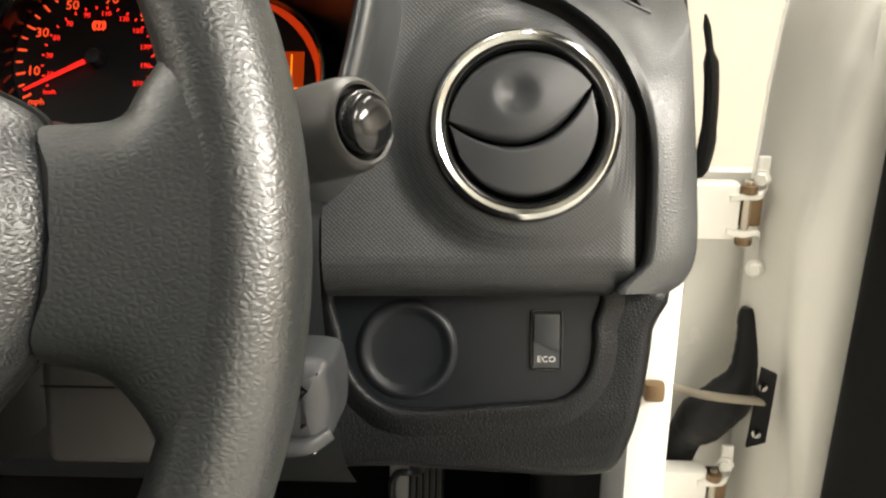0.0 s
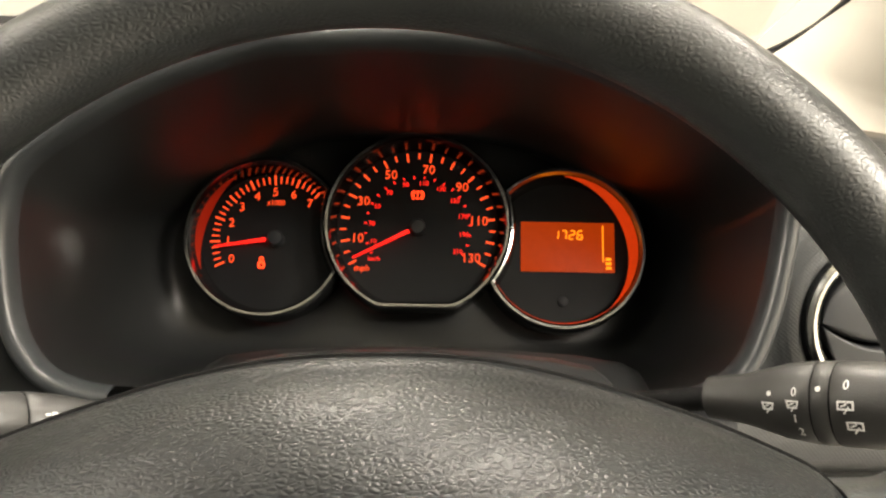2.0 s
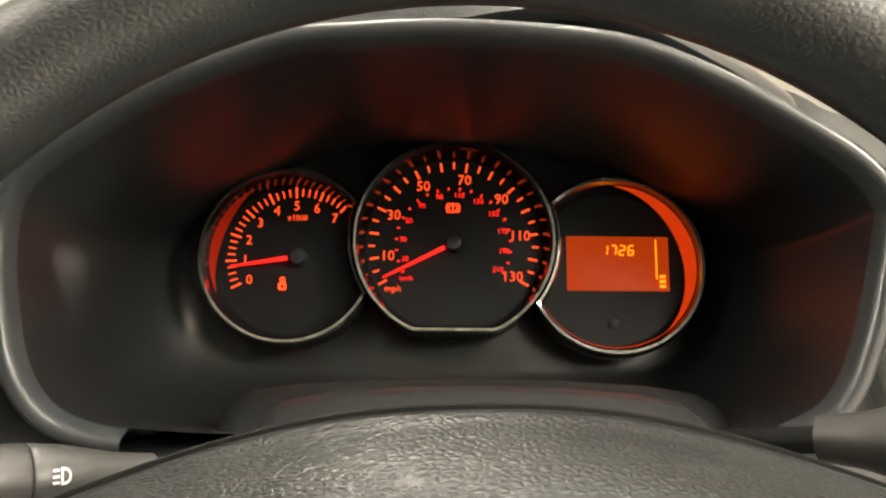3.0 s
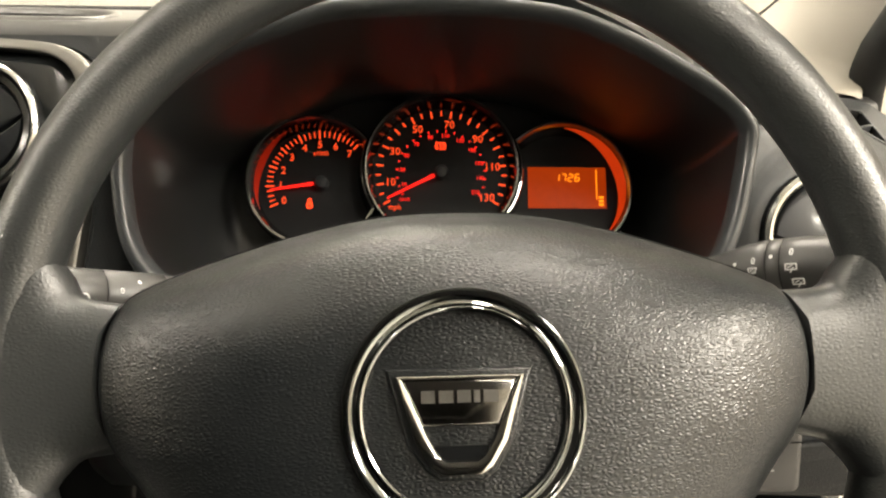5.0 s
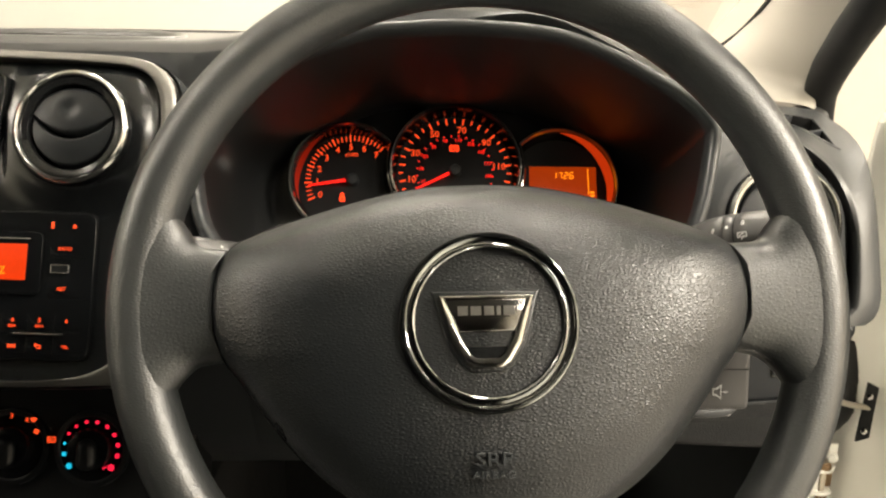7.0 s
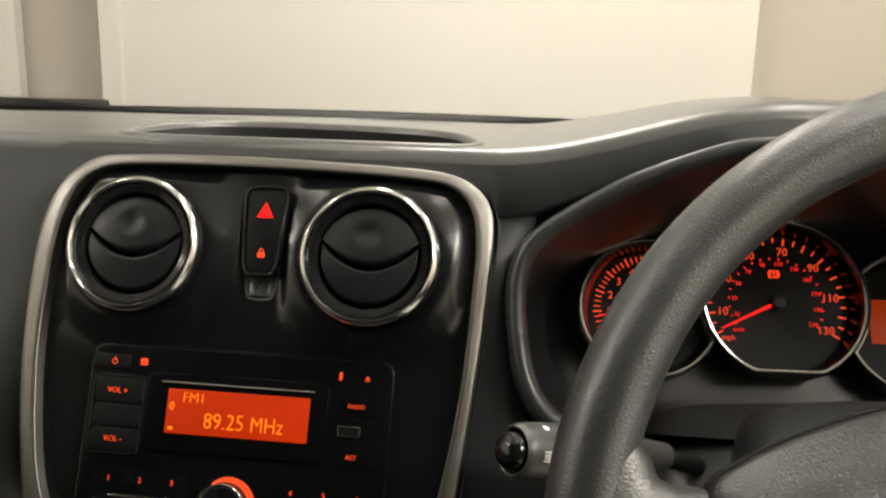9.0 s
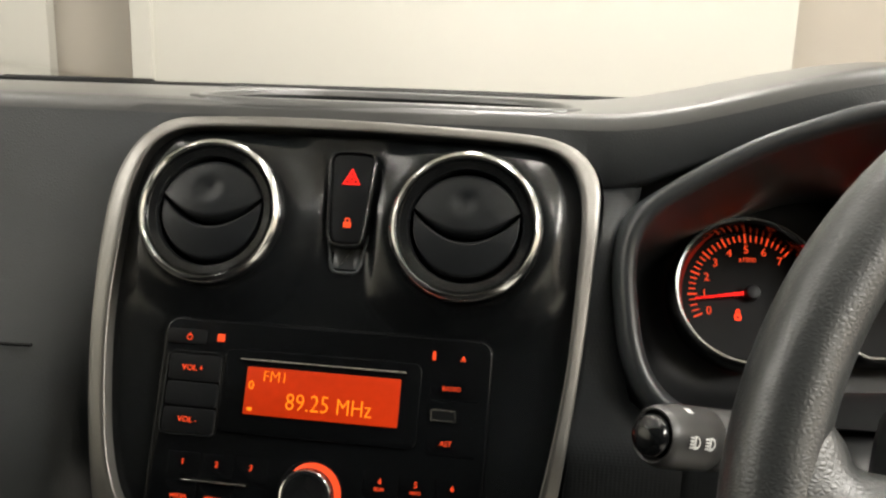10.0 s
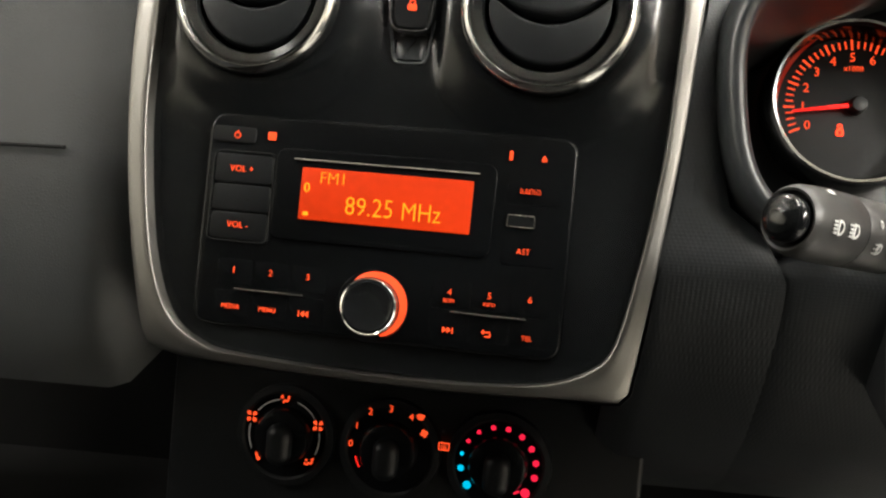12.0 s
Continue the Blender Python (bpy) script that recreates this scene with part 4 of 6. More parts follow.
part("screen_text", text("0", 0.0066, -0.0370, 0.0181, 0.0060), AMBER, radio)
part("screen_text", bar(-0.0366, 0.0058, 0.0026, 0.0018, 0.0060), AMBER, radio, "small glowing mark")


def key(name, x0, y0, x1, y1, label="", mat=FASCIA, h=0.0035, r=0.0018):
    return part(name, slab(rounded(x0, y0, x1, y1, r), 0.0026, h, 0.0004 if h > 0.004 else 0.0001), mat, radio, label)


key("power_button", -0.0880, 0.0375, -0.0660, 0.0455, h=0.0043, mat=KEY)
bm = ring_icon(bmesh.new(), -0.0752, 0.0412, 0.0017, 0.0005, 0.0049)
part("power_symbol", bar(-0.0752, 0.0428, 0.0005, 0.0018, 0.0050, 0.0002, 0, bm), ORANGE, radio, "glowing power symbol")
part("source_symbol", slab(rounded(-0.0598, 0.0400, -0.0558, 0.0440, 0.0004, 2), 0.0034, 0.0042, 0.0001), ORANGE, radio, "glowing source symbol")
part("key_surround", frame_ring(rounded(-0.0866, -0.0116, -0.0542, 0.0338, 0.004), rounded(-0.0852, -0.0102, -0.0556, 0.0324, 0.003), 0.002, 0.0046, 0.0005), GLOSSY, radio, "thin border round the volume keys")
key("volume_up_button", -0.0848, 0.0178, -0.0560, 0.0320, h=0.0046, mat=KEY)
key("volume_mute_button", -0.0848, 0.0042, -0.0560, 0.0170, h=0.0046, mat=KEY)
key("volume_down_button", -0.0848, -0.0098, -0.0560, 0.0034, h=0.0046, mat=KEY)
part("key_text", text("VOL +", 0.0044, -0.0712, 0.0247, 0.0050), ORANGE, radio, "glowing key lettering")
part("key_text", text("VOL -", 0.0044, -0.0706, -0.0028, 0.0050), ORANGE, radio)
part("mute_dot", lathe([(0.0012, 0.0042), (0.0012, 0.0048)], -0.0668, 0.0100, 12, True), BLACK, radio)
part("key_symbol", slab(rounded(0.0588, 0.0394, 0.0604, 0.0440, 0.0006, 3), 0.0034, 0.0043, 0.0001), ORANGE, radio, "glowing slot symbol")
part("key_symbol", slab([(0.0738, 0.0407), (0.0764, 0.0407), (0.0751, 0.0429)], 0.0034, 0.0043, 0.0001), ORANGE, radio, "glowing eject symbol")
part("key_symbol", bar(0.0751, 0.0401, 0.0026, 0.0005, 0.0041), ORANGE, radio)
key("radio_button", 0.0590, 0.0190, 0.0850, 0.0320)
part("key_text", text("RADIO", 0.0035, 0.0702, 0.0252, 0.0050, stretch=0.92, thin=0.01), ORANGE, radio)
part("usb_socket", frame_ring(rounded(0.0604, 0.0082, 0.0736, 0.0142, 0.0008, 2), rounded(0.0610, 0.0088, 0.0730, 0.0136, 0.0005, 2), 0.0034, 0.0046, 0.0002), CHROME, radio, "small metal-edged socket")
part("usb_hole", slab(rounded(0.0610, 0.0088, 0.0730, 0.0136, 0.0004, 2), 0.0034, 0.0041, 0.0001), KEY, radio)
key("ast_button", 0.0590, -0.0095, 0.0850, 0.0040)
part("key_text", text("AST", 0.0037, 0.0694, -0.0028, 0.0050), ORANGE, radio)
for side, top, low, cx in ((-1, ("1", "2", "3"), ("MEDIA", "MENU", "I<<"), -0.0512), (1, ("4", "5", "6"), (">>I", "<-", "TEL"), 0.0559)):
    for i in range(3):
        x = cx + 0.0189 * (i - 1)
        key("preset_button", x - 0.0090, -0.0328, x + 0.0090, -0.0195)
        key("menu_button", x - 0.0090, -0.0480, x + 0.0090, -0.0348)
        part("key_text", text(top[i], 0.0044, x, -0.0248, 0.0048), ORANGE, radio)
        if low[i] in ("I<<", ">>I"):
            bm, d = bmesh.new(), (1 if low[i] == ">>I" else -1)
            for k in (-1, 0):
                a = x + d * (k * 0.0022 + 0.0004)
                slab([(a, -0.0440), (a + d * 0.0020, -0.0425), (a, -0.0410)][::d], 0.0042, 0.0048, 0.0001, 3, bm)
            bar(x + d * 0.0030, -0.0425, 0.0005, 0.0030, 0.0048, 0.0004, 0, bm)
            part("key_symbol", bm, ORANGE, radio)
        elif low[i] == "<-":
            bm = bar(x, -0.0416, 0.0036, 0.0006, 0.0048)
            bar(x + 0.0006, -0.0436, 0.0026, 0.0006, 0.0048, 0.0003, 0, bm)
            bar(x + 0.0018, -0.0426, 0.0006, 0.0020, 0.0048, 0.0003, 0, bm)
            slab([(x - 0.0026, -0.0416), (x - 0.0012, -0.0429), (x - 0.0012, -0.0403)], 0.0042, 0.0048, 0.0001, 3, bm)
            part("key_symbol", bm, ORANGE, radio)
        else:
            part("key_text", text(low[i], 0.0032, x, -0.0426, 0.0048), ORANGE, radio)
    part("bright_bar", slab(rounded(cx - 0.0178, -0.0342, cx + 0.0178, -0.0335, 0.0003, 2), 0.0040, 0.0060, 0.0002), CHROME, radio, "thin bright bar between the keys")
part("key_text", text("RDM", 0.0025, 0.0370, -0.0288, 0.0048), ORANGE, radio)
part("key_text", text("INFO", 0.0025, 0.0560, -0.0288, 0.0048), ORANGE, radio)
knob_at = (0.0004, -0.0352)
part("knob_well", lathe([(0.0176, 0.0030), (0.0172, 0.0050), (0.0160, 0.0046), (0.0150, 0.0038)], *knob_at, 64), GLOSSY, radio, "gloss black ring under the knob")
rows = []
for i in range(49):
    a = 128 - 196 * i / 48
    w = 0.0008 + 0.0026 * math.sin(math.pi * i / 48) ** 0.7
    rows.append([(*polar(*knob_at, 0.0140 + w, a), 0.0054), (*polar(*knob_at, 0.0138, a), 0.0062)])
part("knob_light", loft(rows, False), ORANGE, radio, "orange light crescent")
part("knob", lathe([(0.0142, 0.003), (0.0136, 0.0110), (0.0128, 0.0128), (0.0114, 0.0132), (0.0098, 0.0126), (0.006, 0.0122), (0.002, 0.0121)], *knob_at, 64, True), GLOSSY, radio, "round black volume knob")
part("knob_edge", lathe([(0.0136, 0.0108), (0.0139, 0.0117), (0.0137, 0.0126), (0.0131, 0.0132), (0.0126, 0.0129)], *knob_at, 64), CHROME, radio, "bright knob edge")

# ---- heater controls ----
HEAT = basis((-0.570, 0.370, 0.840), 20, -4)
heater = thing("heater_panel", HEAT, "black heater control panel with glowing symbols", "heater control")
part("panel", slab(rounded(-0.140, -0.10, 0.140, 0.045, 0.01), -0.05, -0.004, 0.003), KEY, heater, "dark lower console panel")


def heater_knob(cx, cy, r):
    part("knob_bezel", lathe([(r + 0.006, -0.004), (r + 0.0055, 0.001), (r + 0.002, 0.0016), (r, 0.0)], cx, cy, 48), KEY, heater)
    part("dial_plate", lathe([(r + 0.002, 0.0004), (0.013, 0.0012)], cx, cy, 48, True), FASCIA, heater)
    part("knob", lathe([(0.0172, 0.0), (0.0166, 0.0060), (0.0155, 0.0080), (0.0135, 0.0088), (0.004, 0.0090)], cx, cy, 40, True), FASCIA, heater, "round black heater knob")
    part("knob_grip", slab(rounded(cx - 0.0075, cy - 0.0150, cx + 0.0075, cy + 0.0090, 0.0070), 0.0080, 0.0160, 0.0060, 7), KEY, heater, "broad glossy grip")


K1, K2, K3 = (-0.0660, -0.0030), (-0.0030, -0.0035), (0.0600, -0.0034)
for k in (K1, K2, K3):
    heater_knob(*k, 0.0240)


def arc(c, r, a0, a1, w, mat, name, h=0.0020):
    rows = []
    for i in range(17):
        a = a0 + (a1 - a0) * i / 16
        rows.append([(*polar(*c, r, a), h), (*polar(*c, r - w, a), h)])
    return part(name, loft(rows, False), mat, heater)


for a0, a1 in ((72, 34), (13, -24), (102, 143), (167, 207)):
    arc(K1, 0.0217, a0, a1, 0.0006, ICON, "arc_line")


def blob(u, v, r, h, bm):
    return lathe([(r, h - 0.0002), (r * 0.4, h)], u, v, 10, True, bm)


def airflow_icon(u, v, s, flow):
    """A small seated figure with drops of air at its head or feet, or a four-armed one for both."""
    bm = bmesh.new()
    if flow == "both":
        for a in (45, 135, 225, 315):
            blob(*polar(u, v, s * 1.30, a), s * 0.62, 0.0021, bm)
            bar(*polar(u, v, s * 0.95, a), s * 0.9, s * 0.55, 0.0020, 0.0002, a, bm)
        return bm
    blob(u + s * 1.5, v + s * 1.0, s * 0.55, 0.0021, bm)
    bar(u + s * 1.35, v + s * 0.05, s * 0.62, s * 1.4, 0.0020, 0.0002, -12, bm)
    bar(u + s * 0.45, v - s * 0.55, s * 1.7, s * 0.62, 0.0020, 0.0002, -10, bm)
    bar(u - s * 0.45, v - s * 1.0, s * 0.62, s * 1.1, 0.0020, 0.0002, -20, bm)
    if flow == "head":
        blob(u - s * 1.2, v + s * 0.7, s * 0.62, 0.0021, bm)
        bar(u - s * 1.15, v + s * 1.35, s * 0.35, s * 0.9, 0.0020, 0.0002, -10, bm)
    else:
        blob(u - s * 1.4, v - s * 0.9, s * 0.50, 0.0021, bm)
        blob(u - s * 1.0, v + s * 0.6, s * 0.45, 0.0021, bm)
    return bm


for u, v, size, flow in ((-0.0672, 0.0184, 0.0015, "head"), (-0.0866, 0.0061, 0.0020, "both"), (-0.0461, 0.0054, 0.0019, "both"), (-0.0500, -0.0162, 0.0015, "feet")):
    part("airflow_symbol", airflow_icon(u, v, size, flow), ORANGE, heater, "glowing airflow symbol")
bm = bar(-0.0815, -0.0168, 0.0014, 0.0042, 0.0020, 0.0002, 25)
part("airflow_symbol", blob(-0.0806, -0.0182, 0.0012, 0.0021, bm), ORANGE, heater, "glowing airflow symbol")
for c, u, v in (("0", -0.0258, -0.0022), ("1", -0.0230, 0.0084), ("2", -0.0156, 0.0176), ("3", -0.0036, 0.0205), ("4", 0.0084, 0.0174)):
    part("numeral", text(c, 0.0056, u, v, 0.0020), ORANGE, heater)
bm = bmesh.new()
for a in (20, 110, 200, 290):
    blob(*polar(0.0165, 0.0090, 0.0013, a), 0.0011, 0.0021, bm)
part("fan_symbol", bm, ORANGE, heater, "glowing fan symbol")
part("screen_symbol", slab([polar(0.0137, 0.0145, 0.0052, a) for a in (60, 75, 90, 105, 120)] + [(0.0125, 0.0164), (0.0149, 0.0164)], 0.0014, 0.0020, 0.0001), ORANGE, heater, "glowing windscreen symbol")
# reflection on the knob's edge, painted as a glowing red arc
arc(K2, 0.0205, 215, 196, 0.0008, RED, "knob_glint")
part("indicator_lamp", blob(0.0275, 0.0116, 0.0011, 0.0014, bmesh.new()), GREYP, heater, "small unlit indicator lamp")
bm = frame_ring(rounded(0.0252, 0.0008, 0.0316, 0.0053, 0.0006, 3), rounded(0.0258, 0.0014, 0.0310, 0.0047, 0.0004, 3), 0.0010, 0.0020, 0.0001)
for k in range(3):
    bar(0.0272 + 0.0012 * k, 0.0026, 0.0005, 0.0030, 0.0021, 0.0003, 12, bm)
part("demist_symbol", bm, ORANGE, heater, "glowing rear demist symbol")
for a, size in ((219, 0.0024), (191.5, 0.0019), (169, 0.0013)):
    part("temperature_dot", blob(*polar(*K3, 0.0213, a), size, 0.0021, bmesh.new()), TEAL, heater, "glowing blue temperature dot")
for a, size in ((147, 0.0013), (125.6, 0.0013), (102, 0.0015), (79, 0.0016), (55.7, 0.0017), (33, 0.0018), (10.4, 0.0019), (-12, 0.0020), (-39.4, 0.0027)):
    bm = blob(*polar(*K3, 0.0213, a), size, 0.0021, bmesh.new())
    if a < -30:
        bar(0.0715, -0.0172, 0.0040, 0.0011, 0.0020, 0.0002, 25, bm)
    part("temperature_dot", bm, TEMP_RED, heater, "glowing red temperature dot")

# ---- driver-side vent panel ----
VP = basis((0.0223, 0.3966, 1.0135), 18.5, 2)
vp = thing("vent_panel", VP, "dotted dark plastic panel round the side air vent", "dashboard panel")
groove = [(0.0436, -0.0790), (0.0520, -0.0720), (0.0580, -0.0620), (0.0600, -0.0200), (0.0580, 0.0020), (0.0514, 0.0225), (0.0390, 0.0430), (0.0165, 0.0605), (-0.0127, 0.0725), (-0.0582, 0.0890), (-0.0900, 0.0990), (-0.1150, 0.1070), (-0.1320, 0.1130)]
groove_line = [tuple(p) for p in smooth_line(groove, 4)]


def vent_panel():
    bm = bmesh.new()
    cols = []
    n = 56
    for i in range(n + 1):
        s = i / n
        u = -0.098 + (0.0545 + 0.098) * s
        left = [(-0.045, -0.104), (-0.030, -0.090), (-0.018, -0.077), (-0.006, -0.071), (0.010, -0.068), (0.090, -0.065)]
        top = max([v for (a, b), (c, d) in zip(groove_line, groove_line[1:]) for v in ([b + (d - b) * (u - a) / (c - a)] if (a - u) * (c - u) <= 0 and a != c else []) if v > -0.03] or [0.0950]) - table(u, [(-0.06, 0.0085), (0.03, 0.0065)])
        low = -0.0640
        col = []
        for j in range(49):
            v = low + (top - low) * j / 48
            w = max(u, table(v, left))
            d = math.hypot(w, v)
            h = 0.007 * (0.5 + 0.5 * math.cos(math.pi * max(0.0, min(1.0, (d - 0.046) / 0.022))))
            edge = min(1.0, (48 - j) / 5, (n - i) / 5, j / 5 + 0.2)
            col.append((w, v, h * edge - 0.002 * (1 - min(1.0, (48 - j) / 2)) - 0.002 * (1 - min(1.0, (n - i) / 2))))
        low_pts = [(u, low - 0.004, -0.0015), (u, low - 0.0095, -0.005), (u, low - 0.015, -0.011), (u, low - 0.019, -0.022), (u, low - 0.020, -0.06)]
        cols.append(low_pts[::-1] + col)
    bm = loft(cols, False, False, False, bm)
    bmesh.ops.delete(bm, geom=[f for f in bm.faces if math.hypot(*f.calc_center_median()[:2]) < 0.0405], context="FACES")
    return bm


part("panel", vent_panel(), DASH_FINE, vp, "finely dotted dark plastic", 60)
round_vent(VP @ pose(0, 0, 0.0035), 0.0442, "closed round dark grey air vent with chrome ring by the door", 0.0030, 14, None, 0.0045, 0.0056, 0.0082)

cap = thing("dashboard_end_cap", VP, "grained dark plastic end of the dashboard by the door", "dashboard end")
cap_outer = [(0.0723, -0.0805, -0.008), (0.0805, -0.0745, -0.008), (0.0862, -0.0600, -0.008), (0.0868, -0.0300, -0.009), (0.0858, 0.0140, -0.011), (0.0872, 0.0465, -0.022), (0.0893, 0.0650, -0.037), (0.0890, 0.0830, -0.058), (0.0820, 0.0953, -0.072), (0.0692, 0.1045, -0.077), (0.0330, 0.1095, -0.080), (-0.0100, 0.1150, -0.065), (-0.0500, 0.1205, -0.042), (-0.0800, 0.1235, -0.014), (-0.1050, 0.1245, 0.006), (-0.1300, 0.1290, 0.014)]
cap_o = [tuple(p) for p in smooth_line(cap_outer, 4)]


def resample(line, n):
    pts = [Vector(p) for p in line]
    dist = [0.0]
    for a, b in zip(pts, pts[1:]):
        dist.append(dist[-1] + (b - a).length)
    out = []
    for i in range(n):
        s = dist[-1] * i / (n - 1)
        k = max(j for j in range(len(dist) - 1) if dist[j] <= s + 1e-9)
        t = (s - dist[k]) / max(1e-9, dist[k + 1] - dist[k])
        out.append(tuple(pts[k].lerp(pts[k + 1], min(1, t))))
    return out


def hold(y):
    return max(0.0, min(1.0, (y - 0.020) / 0.060))


def end_cap():
    n = 132
    a = [Vector((u, v, 0)) for u, v in resample([(0.0460, -0.0805)] + [(u + 0.0026, v + 0.001) for u, v in groove_line[1:]], n)]
    b = [Vector(p) for p in resample(cap_o, n)]
    up = Vector((0, 0, 1))
    rows = [[p - 0.012 * up for p in a], [p + 0.0005 * up for p in a]]
    for i in range(1, 27):
        k = i / 26
        row = []
        for p, q in zip(a, b):
            top = max(0.0, min(1.0, (p.y - 0.010) / 0.045))
            top = top * top * (3 - 2 * top)
            row.append(p.lerp(q, k) + up * (0.0024 * (1 - k) * min(1.0, i / 2) + (0.0030 - 0.0065 * top) * 4 * k * (1 - k)))
        rows.append(row)
    for d in (0.012, 0.035, 0.064, 0.11):
        rows.append([q + Vector((0.003 * min(1, d * 25), 0.0, -d * (1 - 0.88 * hold(q.y)))) for q in b])
    return loft(rows, False)


def inside(line, x, y):
    hit = False
    for (a, b), (c, d) in zip(line, line[1:] + line[:1]):
        if (b > y) != (d > y) and x < a + (c - a) * (y - b) / (d - b):
            hit = not hit
    return hit


cap_bm = end_cap()
cap_tree = BVHTree.FromBMesh(cap_bm)
# three-cornered demister outlet on the cap's top
OUT = pose(0.0455, 0.0841, -0.0479, -58, 2, 0)
outlet = thing("demister_outlet", VP @ OUT, "small three-cornered black demister outlet with slats", "air outlet")


def draped(bm):
    """Lays flat pieces on the cap's rounded top, at their own height above it."""
    for w in bm.verts:
        top = OUT @ Vector((w.co.x, w.co.y, 0.05))
        down = OUT.to_3x3() @ Vector((0, 0, -1))
        hit = cap_tree.ray_cast(top, down)[0]
        if hit:
            w.co.z += (OUT.inverted() @ hit).z
    return bm


mouth = smooth_loop([(-0.0155, 0.0150), (-0.0130, 0.0168), (0.0120, 0.0142), (0.0150, 0.0110), (0.0172, -0.0205), (0.0150, -0.0225), (-0.0140, -0.0095), (-0.0160, -0.0065)], 3)[::-1]
gone = []
for f in cap_bm.faces:
    m = OUT.inverted() @ f.calc_center_median()
    if abs(m.z) < 0.02 and inside(inset(mouth, -0.0008), m.x, m.y):
        gone.append(f)
bmesh.ops.delete(cap_bm, geom=gone, context="FACES")
part("shell", cap_bm, DASH, cap, "", 60)
part("lip", draped(frame_ring(inset(mouth, -0.0030), mouth, -0.003, 0.0012, 0.0010)), DASH, outlet, "rounded lip")
part("hollow", draped(loft([flat(mouth, 0.0004), flat(inset(mouth, 0.0008), -0.006), flat(inset(mouth, 0.0020), -0.034)], True, False, True)), BLACK, outlet, "dark opening")
part("slat", draped(slab([(-0.0034, -0.0150), (-0.0016, -0.0160), (0.0166, -0.0024), (0.0165, -0.0002)], -0.006, 0.0006, 0.0004)), SMOOTH, outlet, "angled slat")
part("slat", draped(slab([(-0.0154, 0.0150), (-0.0152, 0.0010), (-0.0050, 0.0120), (-0.0030, 0.0154)], -0.004, 0.0004, 0.0004)), SMOOTH, outlet)
part("shadow_gap", loft([[(u + 0.007, v + 0.002, -0.0105) for u, v in groove_line], [(u - 0.0075, v - 0.009, -0.012) for u, v in groove_line]], False), BLACK, vp, "dark gap along the panel's edge")

# ---- lower panel with switch ----
LP = basis((0.0373, 0.3945, 0.9015), 17)
dash_side.matrix_world = LP
low_line = smooth_loop([(0.0580, 0.0300), (0.0570, 0.0050), (0.0540, -0.0200), (0.0480, -0.0500), (0.0400, -0.0710), (0.0300, -0.0770), (0.0, -0.0780), (-0.080, -0.0740), (-0.150, -0.0700), (-0.150, 0.0), (-0.150, 0.0300), (-0.05, 0.0300)], 4)[::-1]
pocket = [(0.0236, 0.0300), (0.0242, 0.0080), (0.0242, -0.0052), (0.0212, -0.0180), (0.0140, -0.0270), (0.0030, -0.0320), (-0.030, -0.0350), (-0.0660, -0.0378), (-0.0840, -0.0350), (-0.0970, -0.0255), (-0.1050, -0.0120), (-0.1076, 0.0020), (-0.1076, 0.0300), (-0.04, 0.0302)]
pocket_line = smooth_loop(pocket, 4)[::-1]
low_bm = slab(low_line, -0.06, 0.0, 0.008, 4)
bmesh.ops.triangulate(low_bm, faces=[f for f in low_bm.faces if len(f.verts) > 4])
for step in range(8):
    cut_v = 0.0 - 0.010 * step
    bmesh.ops.bisect_plane(low_bm, geom=low_bm.verts[:] + low_bm.edges[:] + low_bm.faces[:], plane_co=(0, cut_v, 0), plane_no=(0, 1, 0))
for w in low_bm.verts:
    if w.co.y < -0.034:
        w.co.z -= 7.0 * (w.co.y + 0.034) ** 2
part("surround", low_bm, DASH_SHADED, dash_side, "grained lower panel that curves under", 60)
part("pocket_rim", loft([flat(inset(pocket_line, d), h) for d, h in ((-0.0150, -0.0015), (-0.0115, 0.0008), (-0.0075, 0.0030), (-0.0040, 0.0045), (-0.0016, 0.0048), (-0.0003, 0.0040), (0.0006, 0.0015), (0.0008, -0.002))]), DASH_SHADED, dash_side, "soft raised edge round the switch plate", 60)
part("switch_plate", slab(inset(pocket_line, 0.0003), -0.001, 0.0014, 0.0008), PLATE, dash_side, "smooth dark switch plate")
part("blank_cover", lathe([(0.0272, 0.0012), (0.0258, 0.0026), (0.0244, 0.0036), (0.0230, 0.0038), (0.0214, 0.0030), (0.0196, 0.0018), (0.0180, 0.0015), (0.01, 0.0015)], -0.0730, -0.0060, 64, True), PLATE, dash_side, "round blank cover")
eco = thing("eco_switch", LP @ pose(0.0, 0.0, 0.0014), "small black rocker switch with white lettering", "switch")
part("bezel", frame_ring(rounded(-0.0086, -0.0160, 0.0086, 0.0160, 0.0016), rounded(-0.0072, -0.0146, 0.0072, 0.0146, 0.0012), -0.001, 0.0014, 0.0005), GLOSSY, eco, "gloss black surround")
part("rocker", loft([[(-0.0070, -0.0144, 0.0), (0.0070, -0.0144, 0.0), (0.0070, 0.0144, 0.0), (-0.0070, 0.0144, 0.0)], [(-0.0068, -0.0142, 0.0022), (0.0068, -0.0142, 0.0022), (0.0068, 0.0142, 0.0032), (-0.0068, 0.0142, 0.0032)]], True, True, True), SMOOTH, eco, "black rocker")
part("rocker_facet", slab([(-0.0066, 0.0138), (-0.0066, 0.0000), (0.0066, -0.0055), (0.0066, 0.0138)], 0.0018, 0.0036, 0.0004), SMOOTH, eco)
part("word", text("ECO", 0.0044, 0.0, -0.0098, 0.0025, 0, "CENTER", 0.0003, 1.1), ICON, eco, "white printed word")

